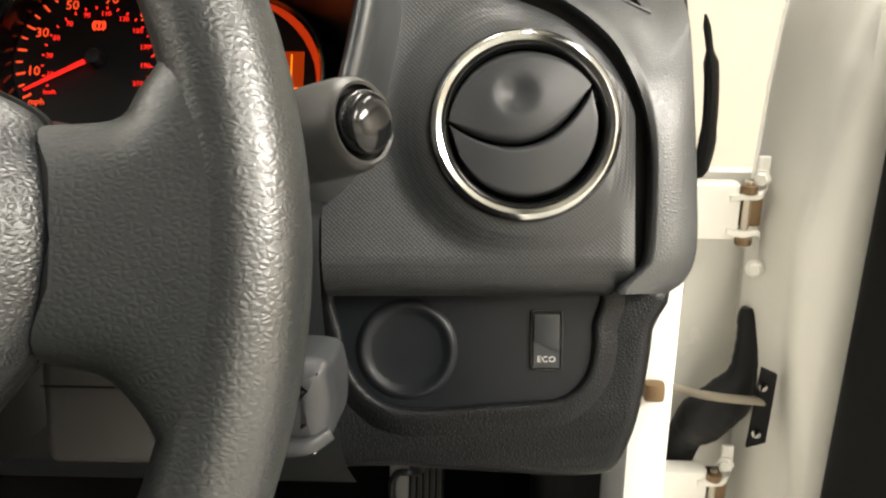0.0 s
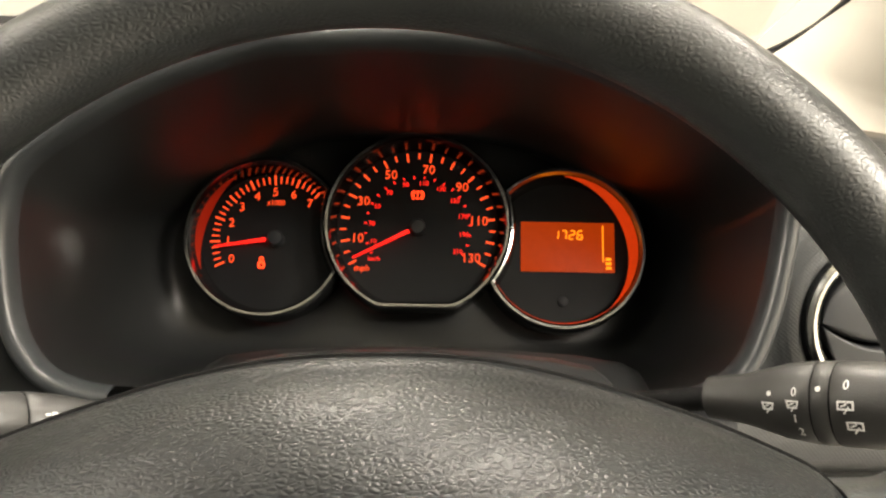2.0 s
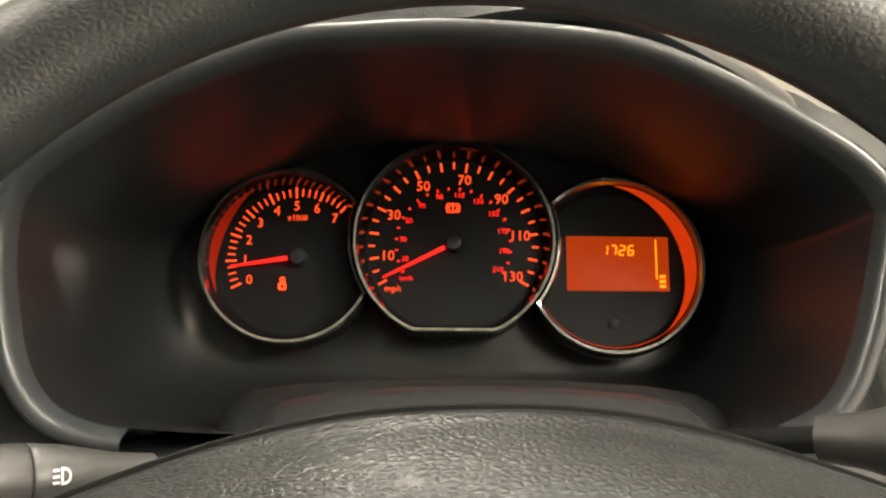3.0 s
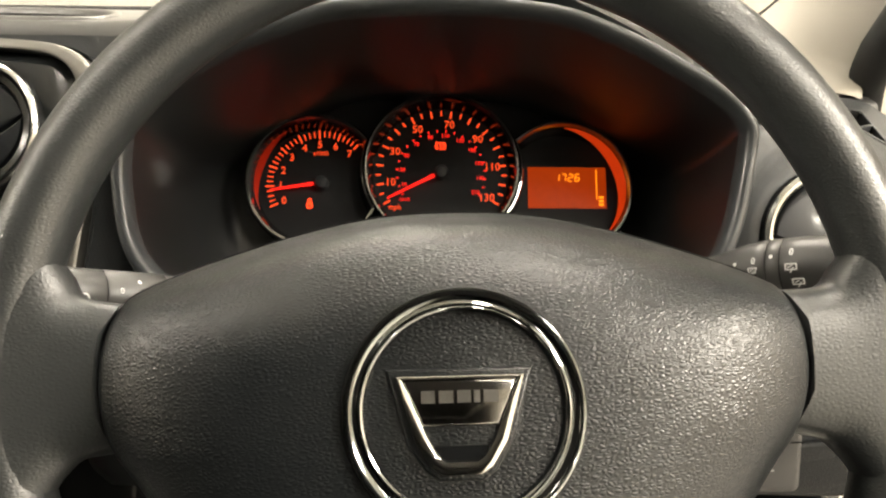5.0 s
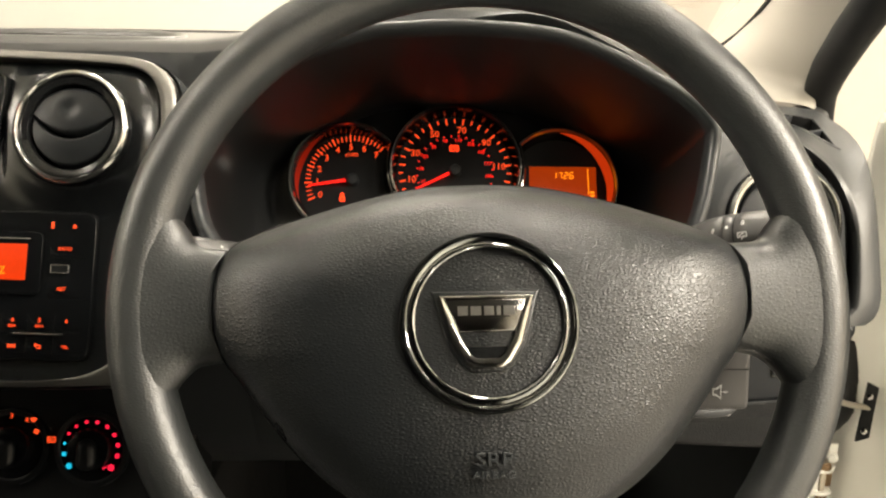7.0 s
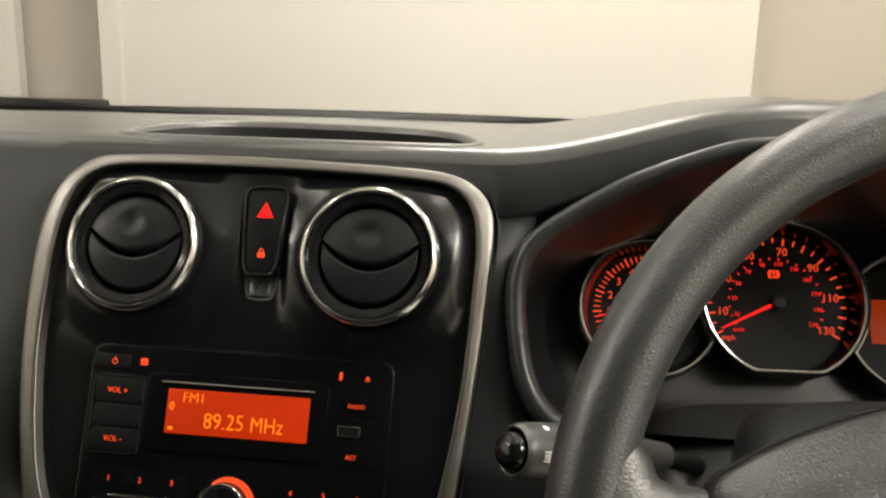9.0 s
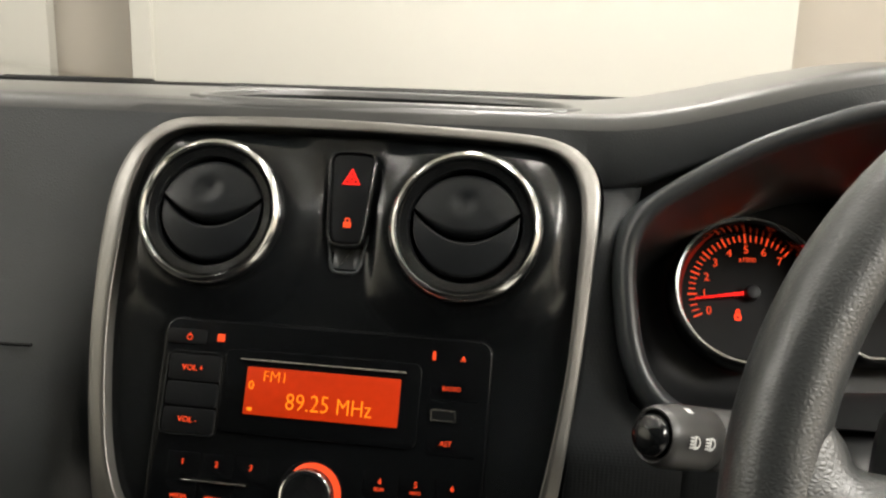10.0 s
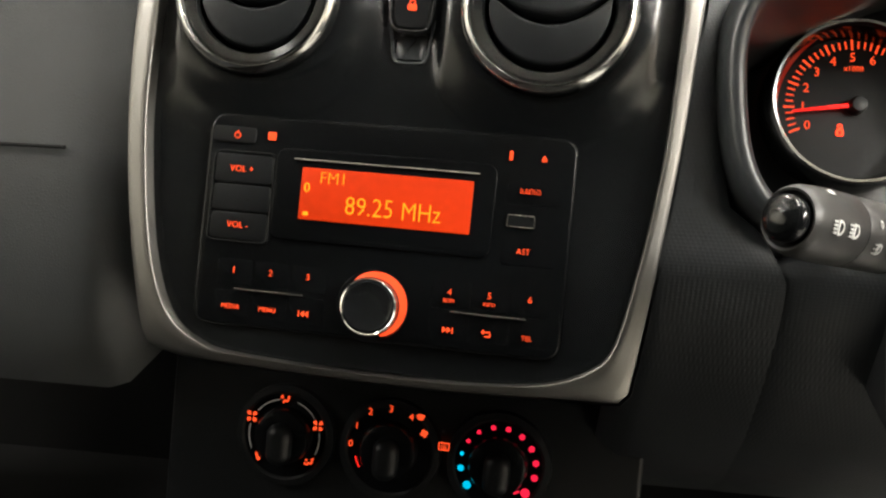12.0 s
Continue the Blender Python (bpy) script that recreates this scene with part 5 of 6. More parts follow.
# ---- stalks ----
def stalk(name, tip, side, r, barrel, collar, label):
    """A stalk whose own x runs to the car's right, its origin in the end's centre; printed marks sit on its front."""
    d = Vector((0.7326 * side, -0.6147, 0.2924))
    ex = d * side
    ez = Vector((0, -1, 0.30))
    ez = (ez - ex * ez.dot(ex)).normalized()
    m = Matrix((ex, ez.cross(ex), ez)).transposed().to_4x4()
    m.translation = Vector(tip)
    ob = thing(name, m, label, "stalk")

    def radius(x):
        return table(x, [(0.0, r * 0.80), (0.0015, r * 0.87), (0.0030, r * 0.905), (0.0055, r * 0.935), (0.011, r * 0.965), (0.020, r * 0.985), (collar, r * 0.98), (collar + 0.012, r * 0.90), (collar + 0.030, r * 0.62), (collar + 0.050, r * 0.50), (0.16, r * 0.50)])

    def ring(x, k=1.0):
        return [(-side * x, k * radius(x) * math.cos(2 * math.pi * j / 40), k * radius(x) * 0.92 * math.sin(2 * math.pi * j / 40)) for j in range(40)]
    part("barrel", loft([ring(0.0005, 0.90), ring(0.0), ring(0.0015), ring(0.0030), ring(0.0055), ring(0.008), ring(0.011), ring(0.014), ring(0.017), ring(0.020), ring(barrel - 0.0012), ring(barrel - 0.0005, 0.975)]), STALK, ob, "thick turning end")
    part("collar", loft([ring(barrel + 0.0001, 0.975), ring(barrel + 0.0008), ring(collar - 0.0012), ring(collar - 0.0005, 0.975)]), STALK, ob, "narrow turning collar")
    part("arm", loft([ring(collar + 0.0001, 0.975), ring(collar + 0.0008), ring(collar + 0.006), ring(collar + 0.012), ring(collar + 0.021), ring(collar + 0.030), ring(collar + 0.045)], True, True, True), STALK, ob, "tapered black arm")
    part("root", tube([(-side * (collar + 0.040), 0, 0), (-side * (collar + 0.085), -0.006, -0.006)], 0.0050, 12), BLACK, ob, "dark root in the column")
    part("core", loft([ring(0.004, 0.94), ring(barrel, 0.96), ring(collar, 0.96)], True, True, True), BLACK, ob)
    part("end_button", lathe([(r * 0.62, -0.003), (r * 0.62, 0.0015), (r * 0.58, 0.0030), (r * 0.50, 0.0044), (r * 0.38, 0.0054), (r * 0.24, 0.0060), (r * 0.10, 0.0062)], n=40, cap=True), GLOSSY, ob, "glossy black end button", at=pose(0, 0, 0, 0, 90 * side, 0))

    def front(x, v):
        q = radius(abs(x))
        return q * 0.92 * math.sqrt(max(0.05, 1 - (v / q) ** 2)) + 0.0004
    return ob, -side, front


def printed(bm, u, v, front):
    """Lays flat marks built round (u, v) on the stalk's curved front."""
    for w in bm.verts:
        w.co.z = front(w.co.x, w.co.y) + (0.0002 if w.co.z > 0.00001 else -0.0002)
    return bm


def lamp_icon(u, v, s, flip, stripes=4):
    line = [(u - flip * s * 0.1, v - s * 0.5)] + [(u + flip * (s * 0.1 + s * 0.45 * math.cos(radians(a))), v + s * 0.5 * math.sin(radians(a))) for a in range(-90, 91, 20)] + [(u - flip * s * 0.1, v + s * 0.5)]
    if flip < 0:
        line = line[::-1]
    bm = frame_ring(line, inset(line, s * 0.14), -0.0002, 0.0002, 0.00003)
    for k in range(stripes):
        bar(u - flip * s * 0.42, v + s * (-0.36 + 0.72 * k / max(1, stripes - 1)), s * 0.42, s * 0.13, 0.0002, 0.0004, 0, bm)
    return bm


def wash_icon(u, v, s, box_like):
    """A windscreen outline with its wiper and spray."""
    w = 0.85 if box_like else 0.62
    line = [(u - s * w, v - s * 0.45), (u + s * w, v - s * 0.45), (u + s * 0.85, v + s * 0.5), (u - s * 0.85, v + s * 0.5)]
    bm = frame_ring(line, inset(line, s * 0.17), -0.0002, 0.0002, 0.00003)
    bar(u + s * 0.1, v - s * 0.45, s * 0.16, s * 0.9, 0.0002, 0.0004, -35, bm)
    return bar(u - s * 0.15, v + s * 0.05, s * 0.7, s * 0.16, 0.0002, 0.0004, 25, bm)


wip, wd, wf = stalk("wiper_stalk", (-0.0352, 0.245, 1.047), 1, 0.0162, 0.0315, 0.0385, "black wiper stalk with white printed symbols")
for x, v, s, q in ((0.0542, 0.0009, 0.0030, 0), (0.0445, 0.0022, 0.0030, 0), (0.0253, 0.0029, 0.0034, 1), (0.0226, -0.0045, 0.0034, 1)):
    part("printed_symbol", printed(wash_icon(wd * x, v, s, q), x, v, wf), ICON, wip, "white printed wiper symbol")
for x, v, c in ((0.0536, 0.0057, "."), (0.0439, 0.0067, "0"), (0.0438, -0.0031, "1"), (0.0425, -0.0085, "2"), (0.0350, 0.0083, "."), (0.0252, 0.0098, "0")):
    if c == ".":
        bm = lathe([(0.0009, -0.0002), (0.0009, 0.0002)], wd * x, v, 10, True)
    else:
        bm = text(c, 0.0044, wd * x, v, 0.0)
    part("printed_mark", printed(bm, x, v, wf), ICON, wip)
for k in range(3):
    part("button_mark", bar(0.0, -0.0030 + 0.0030 * k, 0.0012, 0.0012, 0.0060, 0.0009), GREYP, wip, at=pose(0, 0, 0, 0, 90, 0))

lig, ld, lf = stalk("light_stalk", (-0.4191, 0.232, 1.0370), -1, 0.0131, 0.0325, 0.0635, "dark grey light stalk with white printed lamp symbols")
for x, v, s, k in ((0.0112, 0.0005, 0.0052, 4), (0.0208, 0.0003, 0.0052, 4), (0.0725, 0.0046, 0.0052, 3)):
    part("printed_symbol", printed(lamp_icon(ld * x, v, s, 1, k), x, v, lf), ICON, lig, "white printed lamp symbol")
part("printed_mark", printed(text("0", 0.0040, ld * 0.0390, 0.0046, 0.0), 0, 0, lf), ICON, lig)
part("printed_symbol", printed(lamp_icon(ld * 0.0395, -0.0040, 0.0042, 1, 3), 0, 0, lf), ICON, lig)
part("printed_mark", printed(bar(ld * 0.0130, 0.0115, 0.0030, 0.0012, 0.0002, 0.0004), 0, 0, lf), ICON, lig)
part("printed_mark", printed(lathe([(0.0008, -0.0002), (0.0008, 0.0002)], ld * 0.048, 0.0090, 10, True), 0, 0, lf), ICON, lig)

# ---- steering column ----
col = thing("steering_column", pose(-0.2180, 0.0, 0.0), "black plastic steering column shroud", "steering column")


def shroud(half, top, y0, y1, drop):
    """A hump with rounded shoulders, from the wheel's side back to the instruments."""
    line = [(half, -0.075), (half, -0.032), (half * 0.985, -0.0200), (half * 0.945, -0.0120), (half * 0.86, -0.0066), (half * 0.66, -0.0030), (half * 0.35, -0.0008), (0.0, 0.0)]
    line = line + [(-u, v) for u, v in line[-2::-1]]
    rows = []
    for y, inward, sink in ((y0, 0.030, 0.024), (y0 + 0.004, 0.012, 0.009), (y0 + 0.012, 0.003, 0.002), (y0 + 0.03, 0.0, 0.0), (y1 - 0.012, 0.0, 0.0), (y1 - 0.004, 0.001, 0.002), (y1, 0.004, 0.008)):
        rows.append([(u * (1 - inward / half), y, top + v - sink - drop * (y1 - y)) for u, v in line])
    return loft(rows, True, True, True)


part("shroud", shroud(0.1190, 1.0068, 0.300, 0.384, 0.25), HOUSING, col, "smooth black shroud", 50)
part("front_shroud", shroud(0.0860, 1.0390, 0.232, 0.312, 0.12), HOUSING, col, "raised inner part of the shroud", 50)
part("boss", tube([(-0.007, 0.20, 0.985), (-0.007, 0.30, 0.945)], 0.042, 32), BLACK, col)

aud = thing("audio_remote", pose(-0.0960, 0.196, 0.972, 80, 0, 0), "dark grey audio remote control on the steering column", "remote control")
part("body", slab(rounded(-0.0290, -0.0160, 0.0250, 0.0200, 0.004), -0.05, 0.0, 0.003), GREYP, aud, "dark grey plastic body")
bm = frame_ring([(-0.0038, -0.0020), (-0.0018, -0.0020), (0.0012, -0.0043), (0.0012, 0.0043), (-0.0018, 0.0020), (-0.0038, 0.0020)], [(-0.0032, -0.0014), (-0.0015, -0.0014), (0.0007, -0.0032), (0.0007, 0.0032), (-0.0015, 0.0014), (-0.0032, 0.0014)], 0.0, 0.0005, 0.0001)
part("speaker_symbol", bar(0.0034, 0.0, 0.0028, 0.0005, 0.0005, 0.0003, 0, bm), ICON, aud, "white printed speaker symbol", at=pose(0.0072, -0.0050, 0))
part("split_line", bar(-0.002, 0.0080, 0.0540, 0.0006, 0.0003), BLACK, aud)
lever = thing("column_lever", pose(0, 0, 0), "smooth grey adjusting lever under the steering column", "lever")
part("paddle", slab(smooth_loop([(0.0120, 0.0165), (0.0155, 0.0090), (0.0162, -0.0040), (0.0140, -0.0135), (0.0080, -0.0170), (-0.010, -0.0170), (-0.018, -0.0150), (-0.018, 0.0150), (-0.004, 0.0175)], 4)[::-1], -0.030, 0.008, 0.011, 7), SMOOTH, lever, "rounded grey paddle", at=basis((-0.0672, 0.260, 0.9400), 12))
part("edge_bead", tube(smooth_line([(-0.094, 0.252, 0.9265), (-0.080, 0.250, 0.9262), (-0.062, 0.251, 0.9268), (-0.0535, 0.256, 0.930)], 4), 0.0036, 12), SMOOTH, lever, "smooth bead along the lower edge")
part("screw", lathe([(0.0035, 0.0), (0.0035, 0.002), (0.0015, 0.003)], 0, 0, 20, True), DARK_CHROME, lever, "small screw", at=basis((-0.0600, 0.2525, 0.9265), 12))
hook = thing("bonnet_release", pose(-0.0500, 0.518, 0.7370), "small black bonnet release lever under the dashboard", "lever")
part("hook", tube(smooth_line([(-0.009, 0.0, -0.030), (-0.0085, -0.004, -0.010), (-0.004, -0.006, 0.0), (0.004, -0.006, 0.001), (0.012, 0.004, -0.004), (0.010, -0.02, 0.03), (0.0, -0.075, 0.098)], 5), 0.0028, 10), FLAP, hook)

# ---- footwell ----
foot = tagged(part("footwell_floor", box(-1.34, -1.9, 0.30, 0.10, 1.05, 0.34), CARPET), "black carpet on the driver's footwell floor", "carpet", kind="structure")
tagged(part("bulkhead", box(-1.34, 1.0, 0.30, 0.10, 1.06, 1.06), CARPET), "black carpeted bulkhead behind the pedals", "bulkhead", kind="structure")
tagged(part("centre_tunnel", box(-0.72, -0.9, 0.34, -0.46, 1.0, 0.70, 0.02), CARPET), "black covered centre tunnel", "tunnel", kind="structure")
mat_line = [(0.45, 0.346), (0.80, 0.347), (0.93, 0.350), (0.970, 0.360), (0.988, 0.382), (0.994, 0.45)]
tagged(part("floor_mat", loft([[(-0.112, y - 0.004 * k, z + 0.004 * k) for y, z in mat_line] for k in (0, 1)] + [[(-0.044, y - 0.004 * k, z + 0.004 * k) for y, z in mat_line] for k in (1, 0)] + [[(-0.112, y, z) for y, z in mat_line]], False), ICON), "white paper floor mat lying in the footwell", "floor mat")
pedal = thing("pedal", pose(-0.050, 0.77, 0.53, 55, 0, 0), "ribbed black rubber pedal", "pedal")
part("plate", slab(rounded(-0.019, -0.060, 0.019, 0.060, 0.006), -0.01, 0.0, 0.002), RUBBER, pedal)
for k in range(5):
    part("rib", box(-0.016 + 0.0070 * k, -0.056, -0.001, -0.0118 + 0.0070 * k, 0.056, 0.004, 0.001), GREYP, pedal)
part("arm", box(-0.008, 0.04, -0.02, 0.008, 0.40, -0.006, 0.002), BLACK, pedal)

tagged(part("kick_panel", box(0.080, 0.45, 0.30, 0.0965, 1.06, 1.02, 0.004), DASH), "dark plastic kick panel beside the footwell", "kick panel", kind="structure")

# ---- car shell ----
roof = tagged(part("roof_lining", box(-1.30, -1.9, 1.44, 0.06, -0.02, 1.48, 0.01), ROOF), "grey cloth roof lining", "roof", kind="structure")
tagged(part("side_wall", box(-1.36, -1.9, 0.3, -1.32, 0.9, 1.02), DASH), "dark passenger door lining", "door lining", kind="structure")
# unseen panels added to keep light from the rear sides off the wheel
tagged(part("rear_side_blocker", box(-1.36, -1.9, 1.02, -1.32, -0.42, 1.44), DASH), "unseen dark panel added to block light behind the front window", "lining", kind="structure")
tagged(part("rear_side_blocker", box(0.06, -1.9, 1.02, 0.10, -0.98, 1.44), DASH), "unseen dark panel added to block light behind the door pillar", "lining", kind="structure")
# unseen closure, raised to roof height to keep light out
tagged(part("rear_wall", box(-1.36, -1.95, 0.3, 0.10, -1.9, 1.44), DASH), "unseen dark panel added to close the rear", "lining", kind="structure")
tagged(part("centre_pillar", box(0.06, -0.98, 0.3, 0.11, -0.80, 1.44, 0.01), CREAM), "cream covered door pillar", "pillar", kind="structure")
tagged(part("door_sill", box(0.06, -0.85, 0.22, 0.14, 0.55, 0.36, 0.01), WHITE_PAINT), "white painted door sill", "sill", kind="structure")
tagged(part("rear_door_lining", box(0.06, -1.9, 0.3, 0.10, -0.98, 1.02), DASH), "dark rear door lining", "door lining", kind="structure")


SCREEN_EDGE = [(0.072, 0.778, 1.114), (0.082, 0.750, 1.1250), (0.0865, 0.700, 1.1438), (0.0845, 0.657, 1.1600), (0.0790, 0.610, 1.1776), (0.0690, 0.542, 1.2030), (0.0590, 0.487, 1.2236), (0.0140, 0.200, 1.3312), (-0.012, -0.030, 1.4180)]
SEAL_LINE = [(0.131, 0.580, 0.926), (0.126, 0.570, 1.010), (0.1110, 0.549, 1.082), (0.1035, 0.525, 1.112), (0.0945, 0.475, 1.147), (0.0875, 0.430, 1.175), (0.068, 0.280, 1.272), (0.048, 0.090, 1.385), (0.036, -0.10, 1.470)]


def pillar_cover(side):
    """The moulded cover between the screen's edge and the door seal, with a rounded tongue at its foot."""
    outer = [Vector(p) for p in resample(smooth_line(SCREEN_EDGE, 5), 29)]
    inner = [Vector(p) + Vector((-0.006, -0.004, 0.004)) for p in resample(smooth_line(SEAL_LINE[2:], 5), 29)]
    foot = resample(smooth_line([(0.0680, 0.772, 1.1040), (0.0546, 0.725, 1.0975), (0.0440, 0.668, 1.0960), (0.0385, 0.615, 1.0950), (0.0400, 0.578, 1.0943), (0.0455, 0.553, 1.0938), (0.0535, 0.535, 1.0935), (0.0660, 0.519, 1.0930), (0.0800, 0.510, 1.0920), (0.0985, 0.522, 1.0860)], 5), 19)
    rows = [foot]
    for i in range(1, 29):
        a, b = outer[i], inner[i]
        out = (b - a).cross(outer[i] - outer[i - 1]).normalized()
        if out.y > 0:
            out = -out
        keep = max(0.0, 1 - i / 5)
        row = []
        for j in range(19):
            k = j / 18
            p = a.lerp(b, k) + out * 0.013 * (4 * k * (1 - k)) ** 1.1
            row.append(p.lerp(Vector(foot[j]) + (p - a.lerp(b, k)) * 0.4, keep * 0.55))
        rows.append(row)
    if side < 0:
        rows = [[Vector((-1.15 - p[0], p[1], p[2])) for p in row] for row in rows]
    bm = loft(rows, False)
    return tagged(part("windscreen_pillar", bm, CREAM, None, "", 170), "cream plastic windscreen pillar trim", "pillar", kind="structure")


pillar_cover(1)
pillar_cover(-1)
seal = tagged(part("door_seal", tube(smooth_line(SEAL_LINE, 6), 0.0165, 16), RUBBER), "black rubber door opening seal", "door seal")
tagged(part("door_post", box(0.098, 0.490, 0.22, 0.132, 0.60, 0.945, 0.006), WHITE_PAINT), "white painted door post", "door post", kind="structure")
tagged(part("inner_wing", box(0.132, 0.655, 0.22, 0.30, 0.675, 0.925, 0.006), WHITE_PAINT), "white painted inner wing panel behind the door gap", "wing panel", kind="structure")
# black strip standing in for the dark, shaded gap beside the wing
tagged(part("wing_gap_strip", tube(smooth_line([(0.171, 0.66, 1.045), (0.180, 0.66, 1.00), (0.182, 0.66, 0.95), (0.176, 0.66, 0.915)], 5), [0.001] + [0.003] * 3 + [0.006] * 6 + [0.007] * 4 + [0.006, 0.004], 10), RUBBER), "dark strip put in for the shaded gap at the wing's edge", "rubber strip")

# windscreen
screen_pts = [Vector((-1.25, 0.93, 1.09)), Vector((0.10, 0.93, 1.09)), Vector((0.03, -0.03, 1.45)), Vector((-1.18, -0.03, 1.45))]
ws = part("windscreen", loft([screen_pts, [p + Vector((0, 0.002, 0.004)) for p in screen_pts]], True, True, True), GLASS)
ws.visible_shadow = False
tagged(ws, "clear windscreen above the dashboard", "windscreen", kind="structure")
tagged(part("screen_base_strip", tube(smooth_line([(-1.25, 0.86, 1.115), (-0.9, 0.955, 1.117), (-0.6, 0.982, 1.118), (-0.3, 0.945, 1.117), (-0.10, 0.845, 1.119), (-0.0101, 0.800, 1.1200), (0.0088, 0.788, 1.1180), (0.0401, 0.782, 1.1142), (0.060, 0.781, 1.1125)] + SCREEN_EDGE, 6), 0.0032, 10), RUBBER), "black rubber strip at the foot of the windscreen", "strip", kind="structure")
wiper = tagged(part("windscreen_wiper", tube([(-1.12, 0.99, 1.122), (-0.93, 1.0, 1.122)], 0.008, 10), RUBBER), "black wiper blade parked below the windscreen", "wiper")
bonnet = tagged(part("bonnet", box(-1.30, 1.05, 1.02, 0.08, 1.95, 1.05, 0.012), WHITE_PAINT), "white painted bonnet", "bonnet", kind="structure")

# ---- open door ----
TH = radians(66)
dd, dn = Vector((math.sin(TH), -math.cos(TH), 0)), Vector((-math.cos(TH), -math.sin(TH), 0))
DOOR = Matrix((dd, dn, Vector((0, 0, 1)))).transposed().to_4x4()
if DOOR.determinant() < 0:
    DOOR = Matrix((dd, -dn, Vector((0, 0, 1)))).transposed().to_4x4()
DOOR.translation = (0.215, 0.615, 0)
door = thing("door_1", DOOR, "open white front door with dark inner trim", "door", kind="structure")
DS = 1 if (DOOR.to_3x3() @ Vector((0, 1, 0))).dot(dn) > 0 else -1


DOOR_PROFILE = [(0.90, -0.05), (0.02, -0.055), (-0.010, -0.045), (-0.014, -0.030), (-0.008, -0.010), (0.004, 0.010), (0.010, 0.018), (0.022, 0.032), (0.027, 0.040), (0.030, 0.048), (0.034, 0.054), (0.042, 0.0575), (0.060, 0.058), (0.095, 0.058), (0.90, 0.058)]


def door_row(z, fold, lean=0.0, far=0.90):
    """The door's section at a height z: painted hinge end, stepped and rounded, and inner flange."""
    return [(min(far, a) + lean + fold * (1 if 4 < i < 12 else 0.4 if 1 < i < 5 else 0), DS * (b - 0.2 * fold * (5 < i < 11)), z) for i, (a, b) in enumerate(DOOR_PROFILE)]


def door_shell():
    return loft([door_row(z, fold) for z, fold in ((0.28, 0.030), (0.45, 0.030), (0.60, 0.028), (0.70, 0.022), (0.76, 0.012), (0.82, 0.004), (0.90, 0.0), (0.95, 0.006), (1.00, 0.012), (1.04, 0.020), (1.060, 0.026))], True, True, True)


part("shell", door_shell(), WHITE_PAINT, door, "white painted door shell", 50)
trim_prof = [(0.072, 0.056), (0.072, 0.066), (0.076, 0.076), (0.090, 0.082), (0.14, 0.088), (0.88, 0.088), (0.88, 0.056)]
part("trim_panel", loft([[(a + 0.014 * max(0.0, z - 0.72), DS * b, z) for a, b in trim_prof] for z in (0.33, 0.5, 0.7, 0.9, 1.0, 1.05)], True, True, True), BLACK, door, "dark grained door lining", 50)
part("trim_groove", loft([[(0.116, DS * 0.0862, z), (0.119, DS * 0.0868, z)] for z in (0.34, 0.6, 0.8, 1.03)], False), BLACK, door)
part("window_frame", loft([door_row(z, fold, lean, 0.120) for lean, z, fold in ((0.0, 1.0601, 0.026), (0.014, 1.090, 0.027), (0.042, 1.15, 0.028), (0.112, 1.30, 0.028), (0.182, 1.44, 0.028))], True, False, True), WHITE_PAINT, door, "white painted window frame", 50)
plate = part("strap_plate", slab([(-0.008, -0.034), (0.006, -0.030), (0.008, 0.028), (-0.004, 0.034)], 0.0, 0.004, 0.001), BLACK, door, "black check strap plate")
plate.matrix_basis = Matrix.Translation((0.022, DS * 0.045, 0.766)) @ Matrix.Rotation(radians(90), 4, "X") @ Matrix.Rotation(radians(-28 * DS), 4, "Y") @ (Matrix.Identity(4) if DS < 0 else Matrix.Rotation(radians(180), 4, "Y"))
for z in (-0.020, 0.020):
    b = part("plate_bolt", lathe([(0.0035, 0.0), (0.0035, 0.003), (0.001, 0.0038)], 0, 0, 12, True), DARK_CHROME, door)
    b.matrix_basis = Matrix.Translation((0.022, DS * 0.050, 0.766 + z)) @ Matrix.Rotation(radians(-90 * DS), 4, "X")
strap = tagged(part("check_strap", tube(smooth_line([(0.118, 0.488, 0.825), (0.135, 0.500, 0.816), (0.160, 0.52, 0.800), (0.190, 0.545, 0.783), (0.220, 0.565, 0.770)], 5), 0.0034, 10, False, None, 0.6), STEEL), "bare steel door check strap", "check strap")
tagged(part("strap_bracket", box(0.110, 0.480, 0.815, 0.124, 0.490, 0.829, 0.004), RUST), "rusty steel bracket of the check strap", "bracket")


def wire_boot():
    path = smooth_line([(0.2152, 0.614, 0.826), (0.2173, 0.610, 0.8005), (0.2140, 0.606, 0.7726), (0.2050, 0.606, 0.7494), (0.1906, 0.610, 0.7311), (0.1789, 0.620, 0.7087), (0.1738, 0.635, 0.6795)], 8)
    n = len(path) - 1
    radii = [table(i / n, [(0.0, 0.006), (0.05, 0.0095), (0.30, 0.0105), (0.50, 0.0190), (0.70, 0.0205), (0.85, 0.0150), (1.0, 0.0165)]) + 0.0004 * math.sin(i * 2.1) for i in range(n + 1)]
    return tube(path, radii, 16)


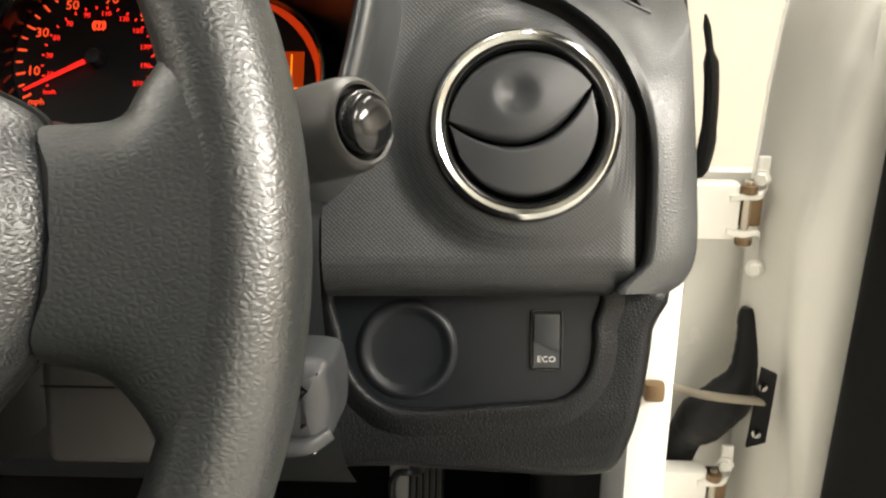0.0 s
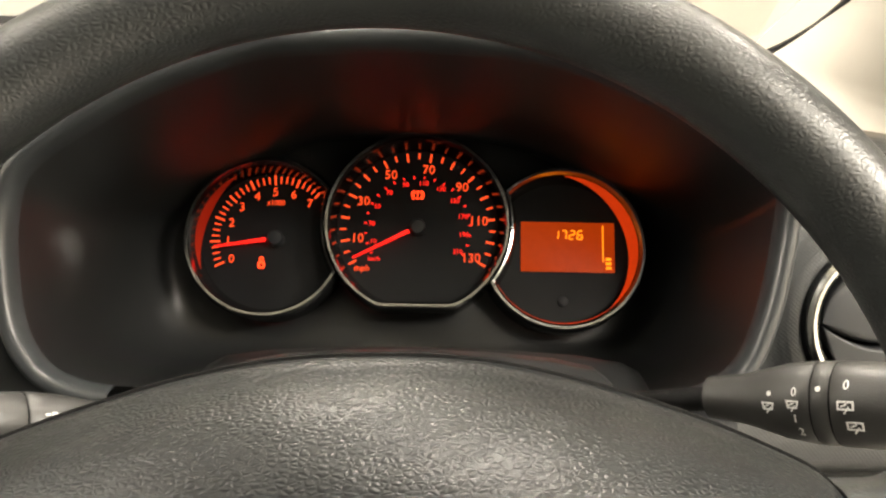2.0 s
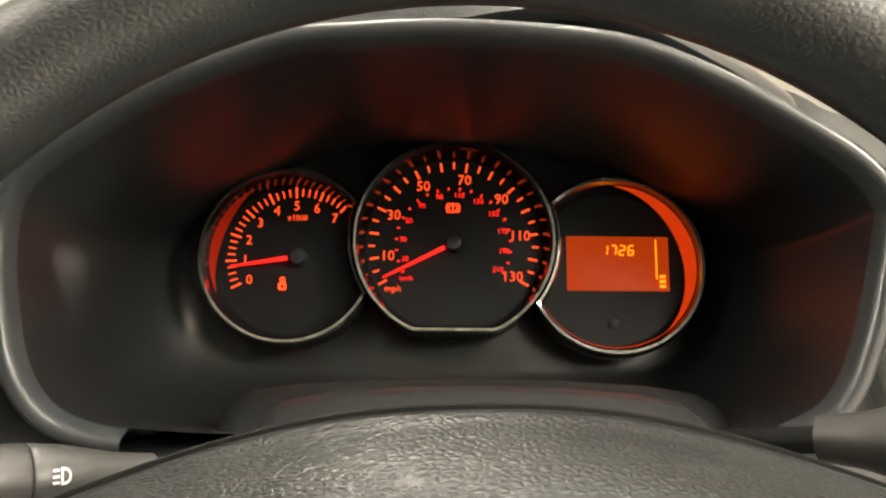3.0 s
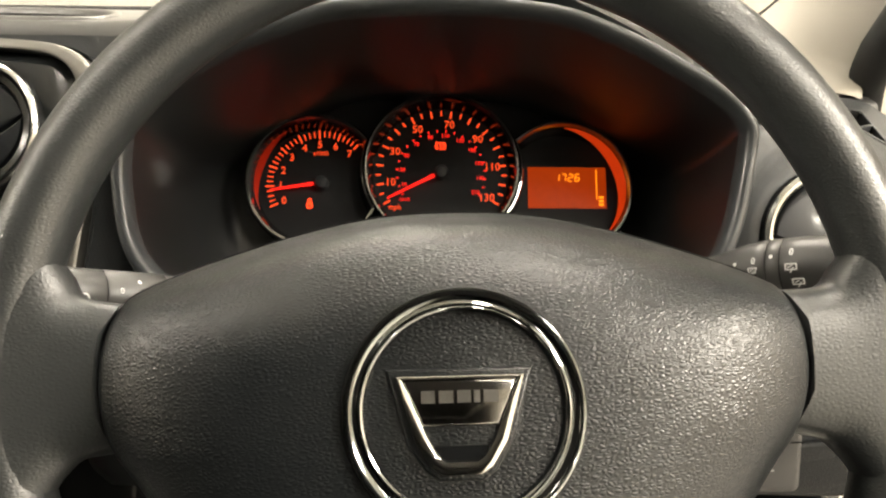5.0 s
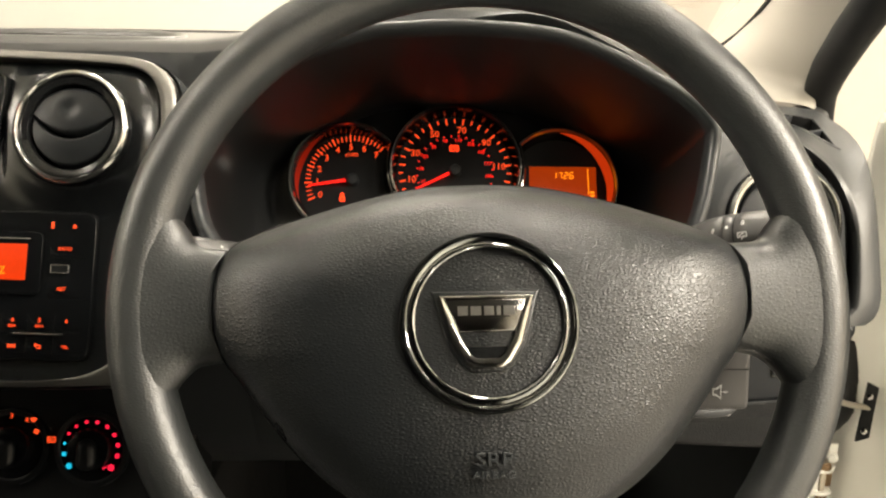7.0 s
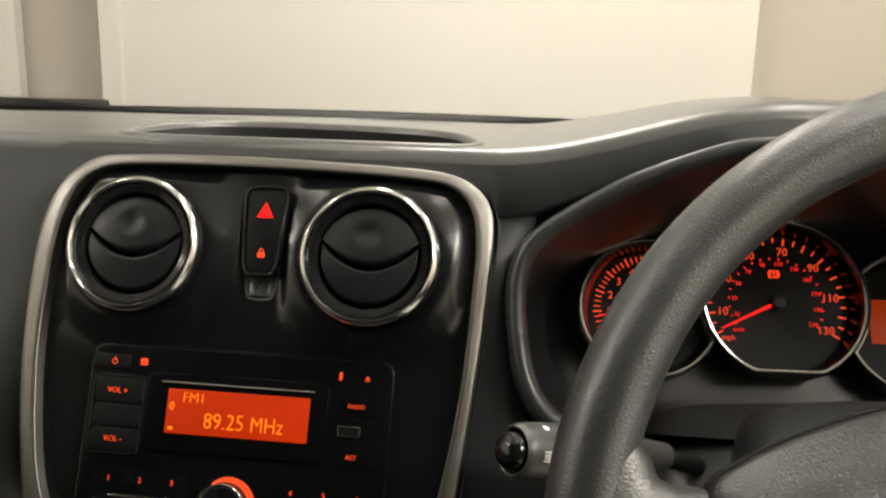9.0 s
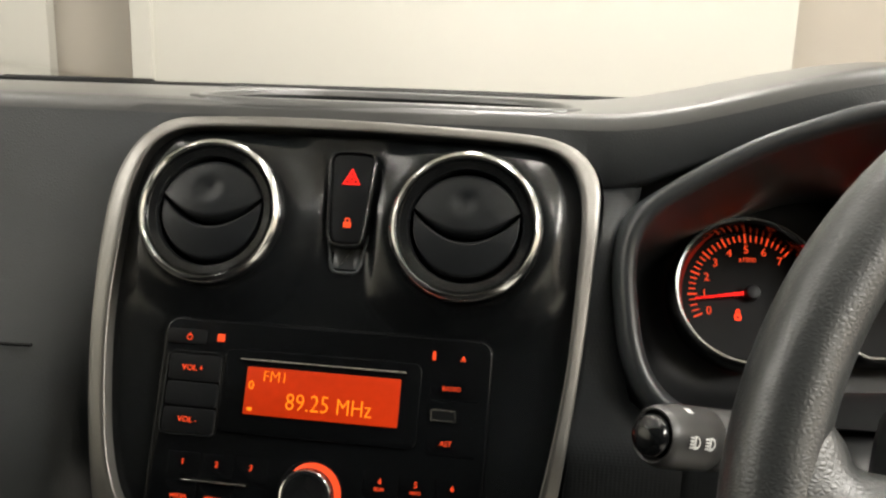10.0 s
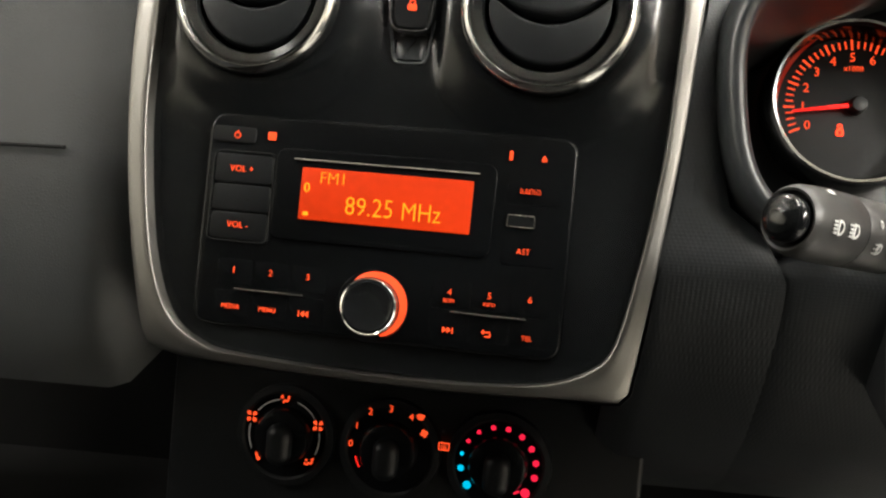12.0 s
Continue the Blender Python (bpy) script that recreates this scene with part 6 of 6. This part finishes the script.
tagged(part("wiring_boot", wire_boot(), RUBBER, None, "", 60), "black ribbed rubber wiring boot between post and door", "rubber boot")


def hinge(z):
    ob = new("hinge")
    ob.parent = door
    ob.matrix_basis = DOOR.inverted() @ pose(0, 0, z)
    tagged(ob, "white painted steel hinge with bare pin")
    part("post_arm", box(0.132, 0.590, -0.021, 0.1925, 0.610, 0.021, 0.004), WHITE_PAINT, ob, "white painted hinge arm")
    part("pin", tube([(0.1965, 0.592, -0.026), (0.1965, 0.592, 0.024)], 0.0030, 12), STEEL, ob, "bare steel pin")
    # dark brown block that fills the recess behind the pin
    part("recess_block", box(0.1930, 0.598, -0.013, 0.2105, 0.612, 0.014, 0.002), RUST, ob, "dark brown block in the recess behind the pin")
    for k, tip in ((0.0130, 0.010), (-0.0145, -0.012)):
        path = [(0.1835, 0.588, k - 0.1 * tip), (0.1890, 0.586, k), (0.1960, 0.5855, k + 0.05 * tip), (0.2030, 0.5875, k), (0.2085, 0.592, k + 0.2 * tip), (0.2110, 0.597, k + 0.8 * tip), (0.2115, 0.600, k + 1.6 * tip)]
        part("leaf", loft([[(x, y, q - 0.0021), (x, y + 0.012, q - 0.0021), (x, y + 0.012, q + 0.0021), (x, y, q + 0.0021)] for x, y, q in (tuple(p) for p in smooth_line(path, 3))], True, True, True), WHITE_PAINT, ob, "white painted curved leaf", 50)
        part("bush", lathe([(0.0058, -0.0030), (0.0062, -0.0022), (0.0062, 0.0022), (0.0058, 0.0030), (0.003, 0.0034)], 0, 0, 20, True), RUST, ob, "rusty bush", at=pose(0.1965, 0.590, k + 0.5 * tip))
    part("bolt_plate", box(0.2035, 0.6000, 0.014, 0.2135, 0.6035, 0.040, 0.0016), WHITE_PAINT, ob, "white painted mounting plate")
    for k in (-0.046, 0.024):
        part("bolt", lathe([(0.0072, 0.0), (0.0072, 0.0022), (0.0050, 0.0028), (0.0048, 0.0062), (0.0040, 0.0070)], 0, 0, 6 if k > 0 else 8, True), WHITE_PAINT, ob, "white painted bolt head", at=basis((0.2075 if k > 0 else 0.2110, 0.600, k), 0, -20))
    return ob


hinge(0.9105)
hinge(0.668)
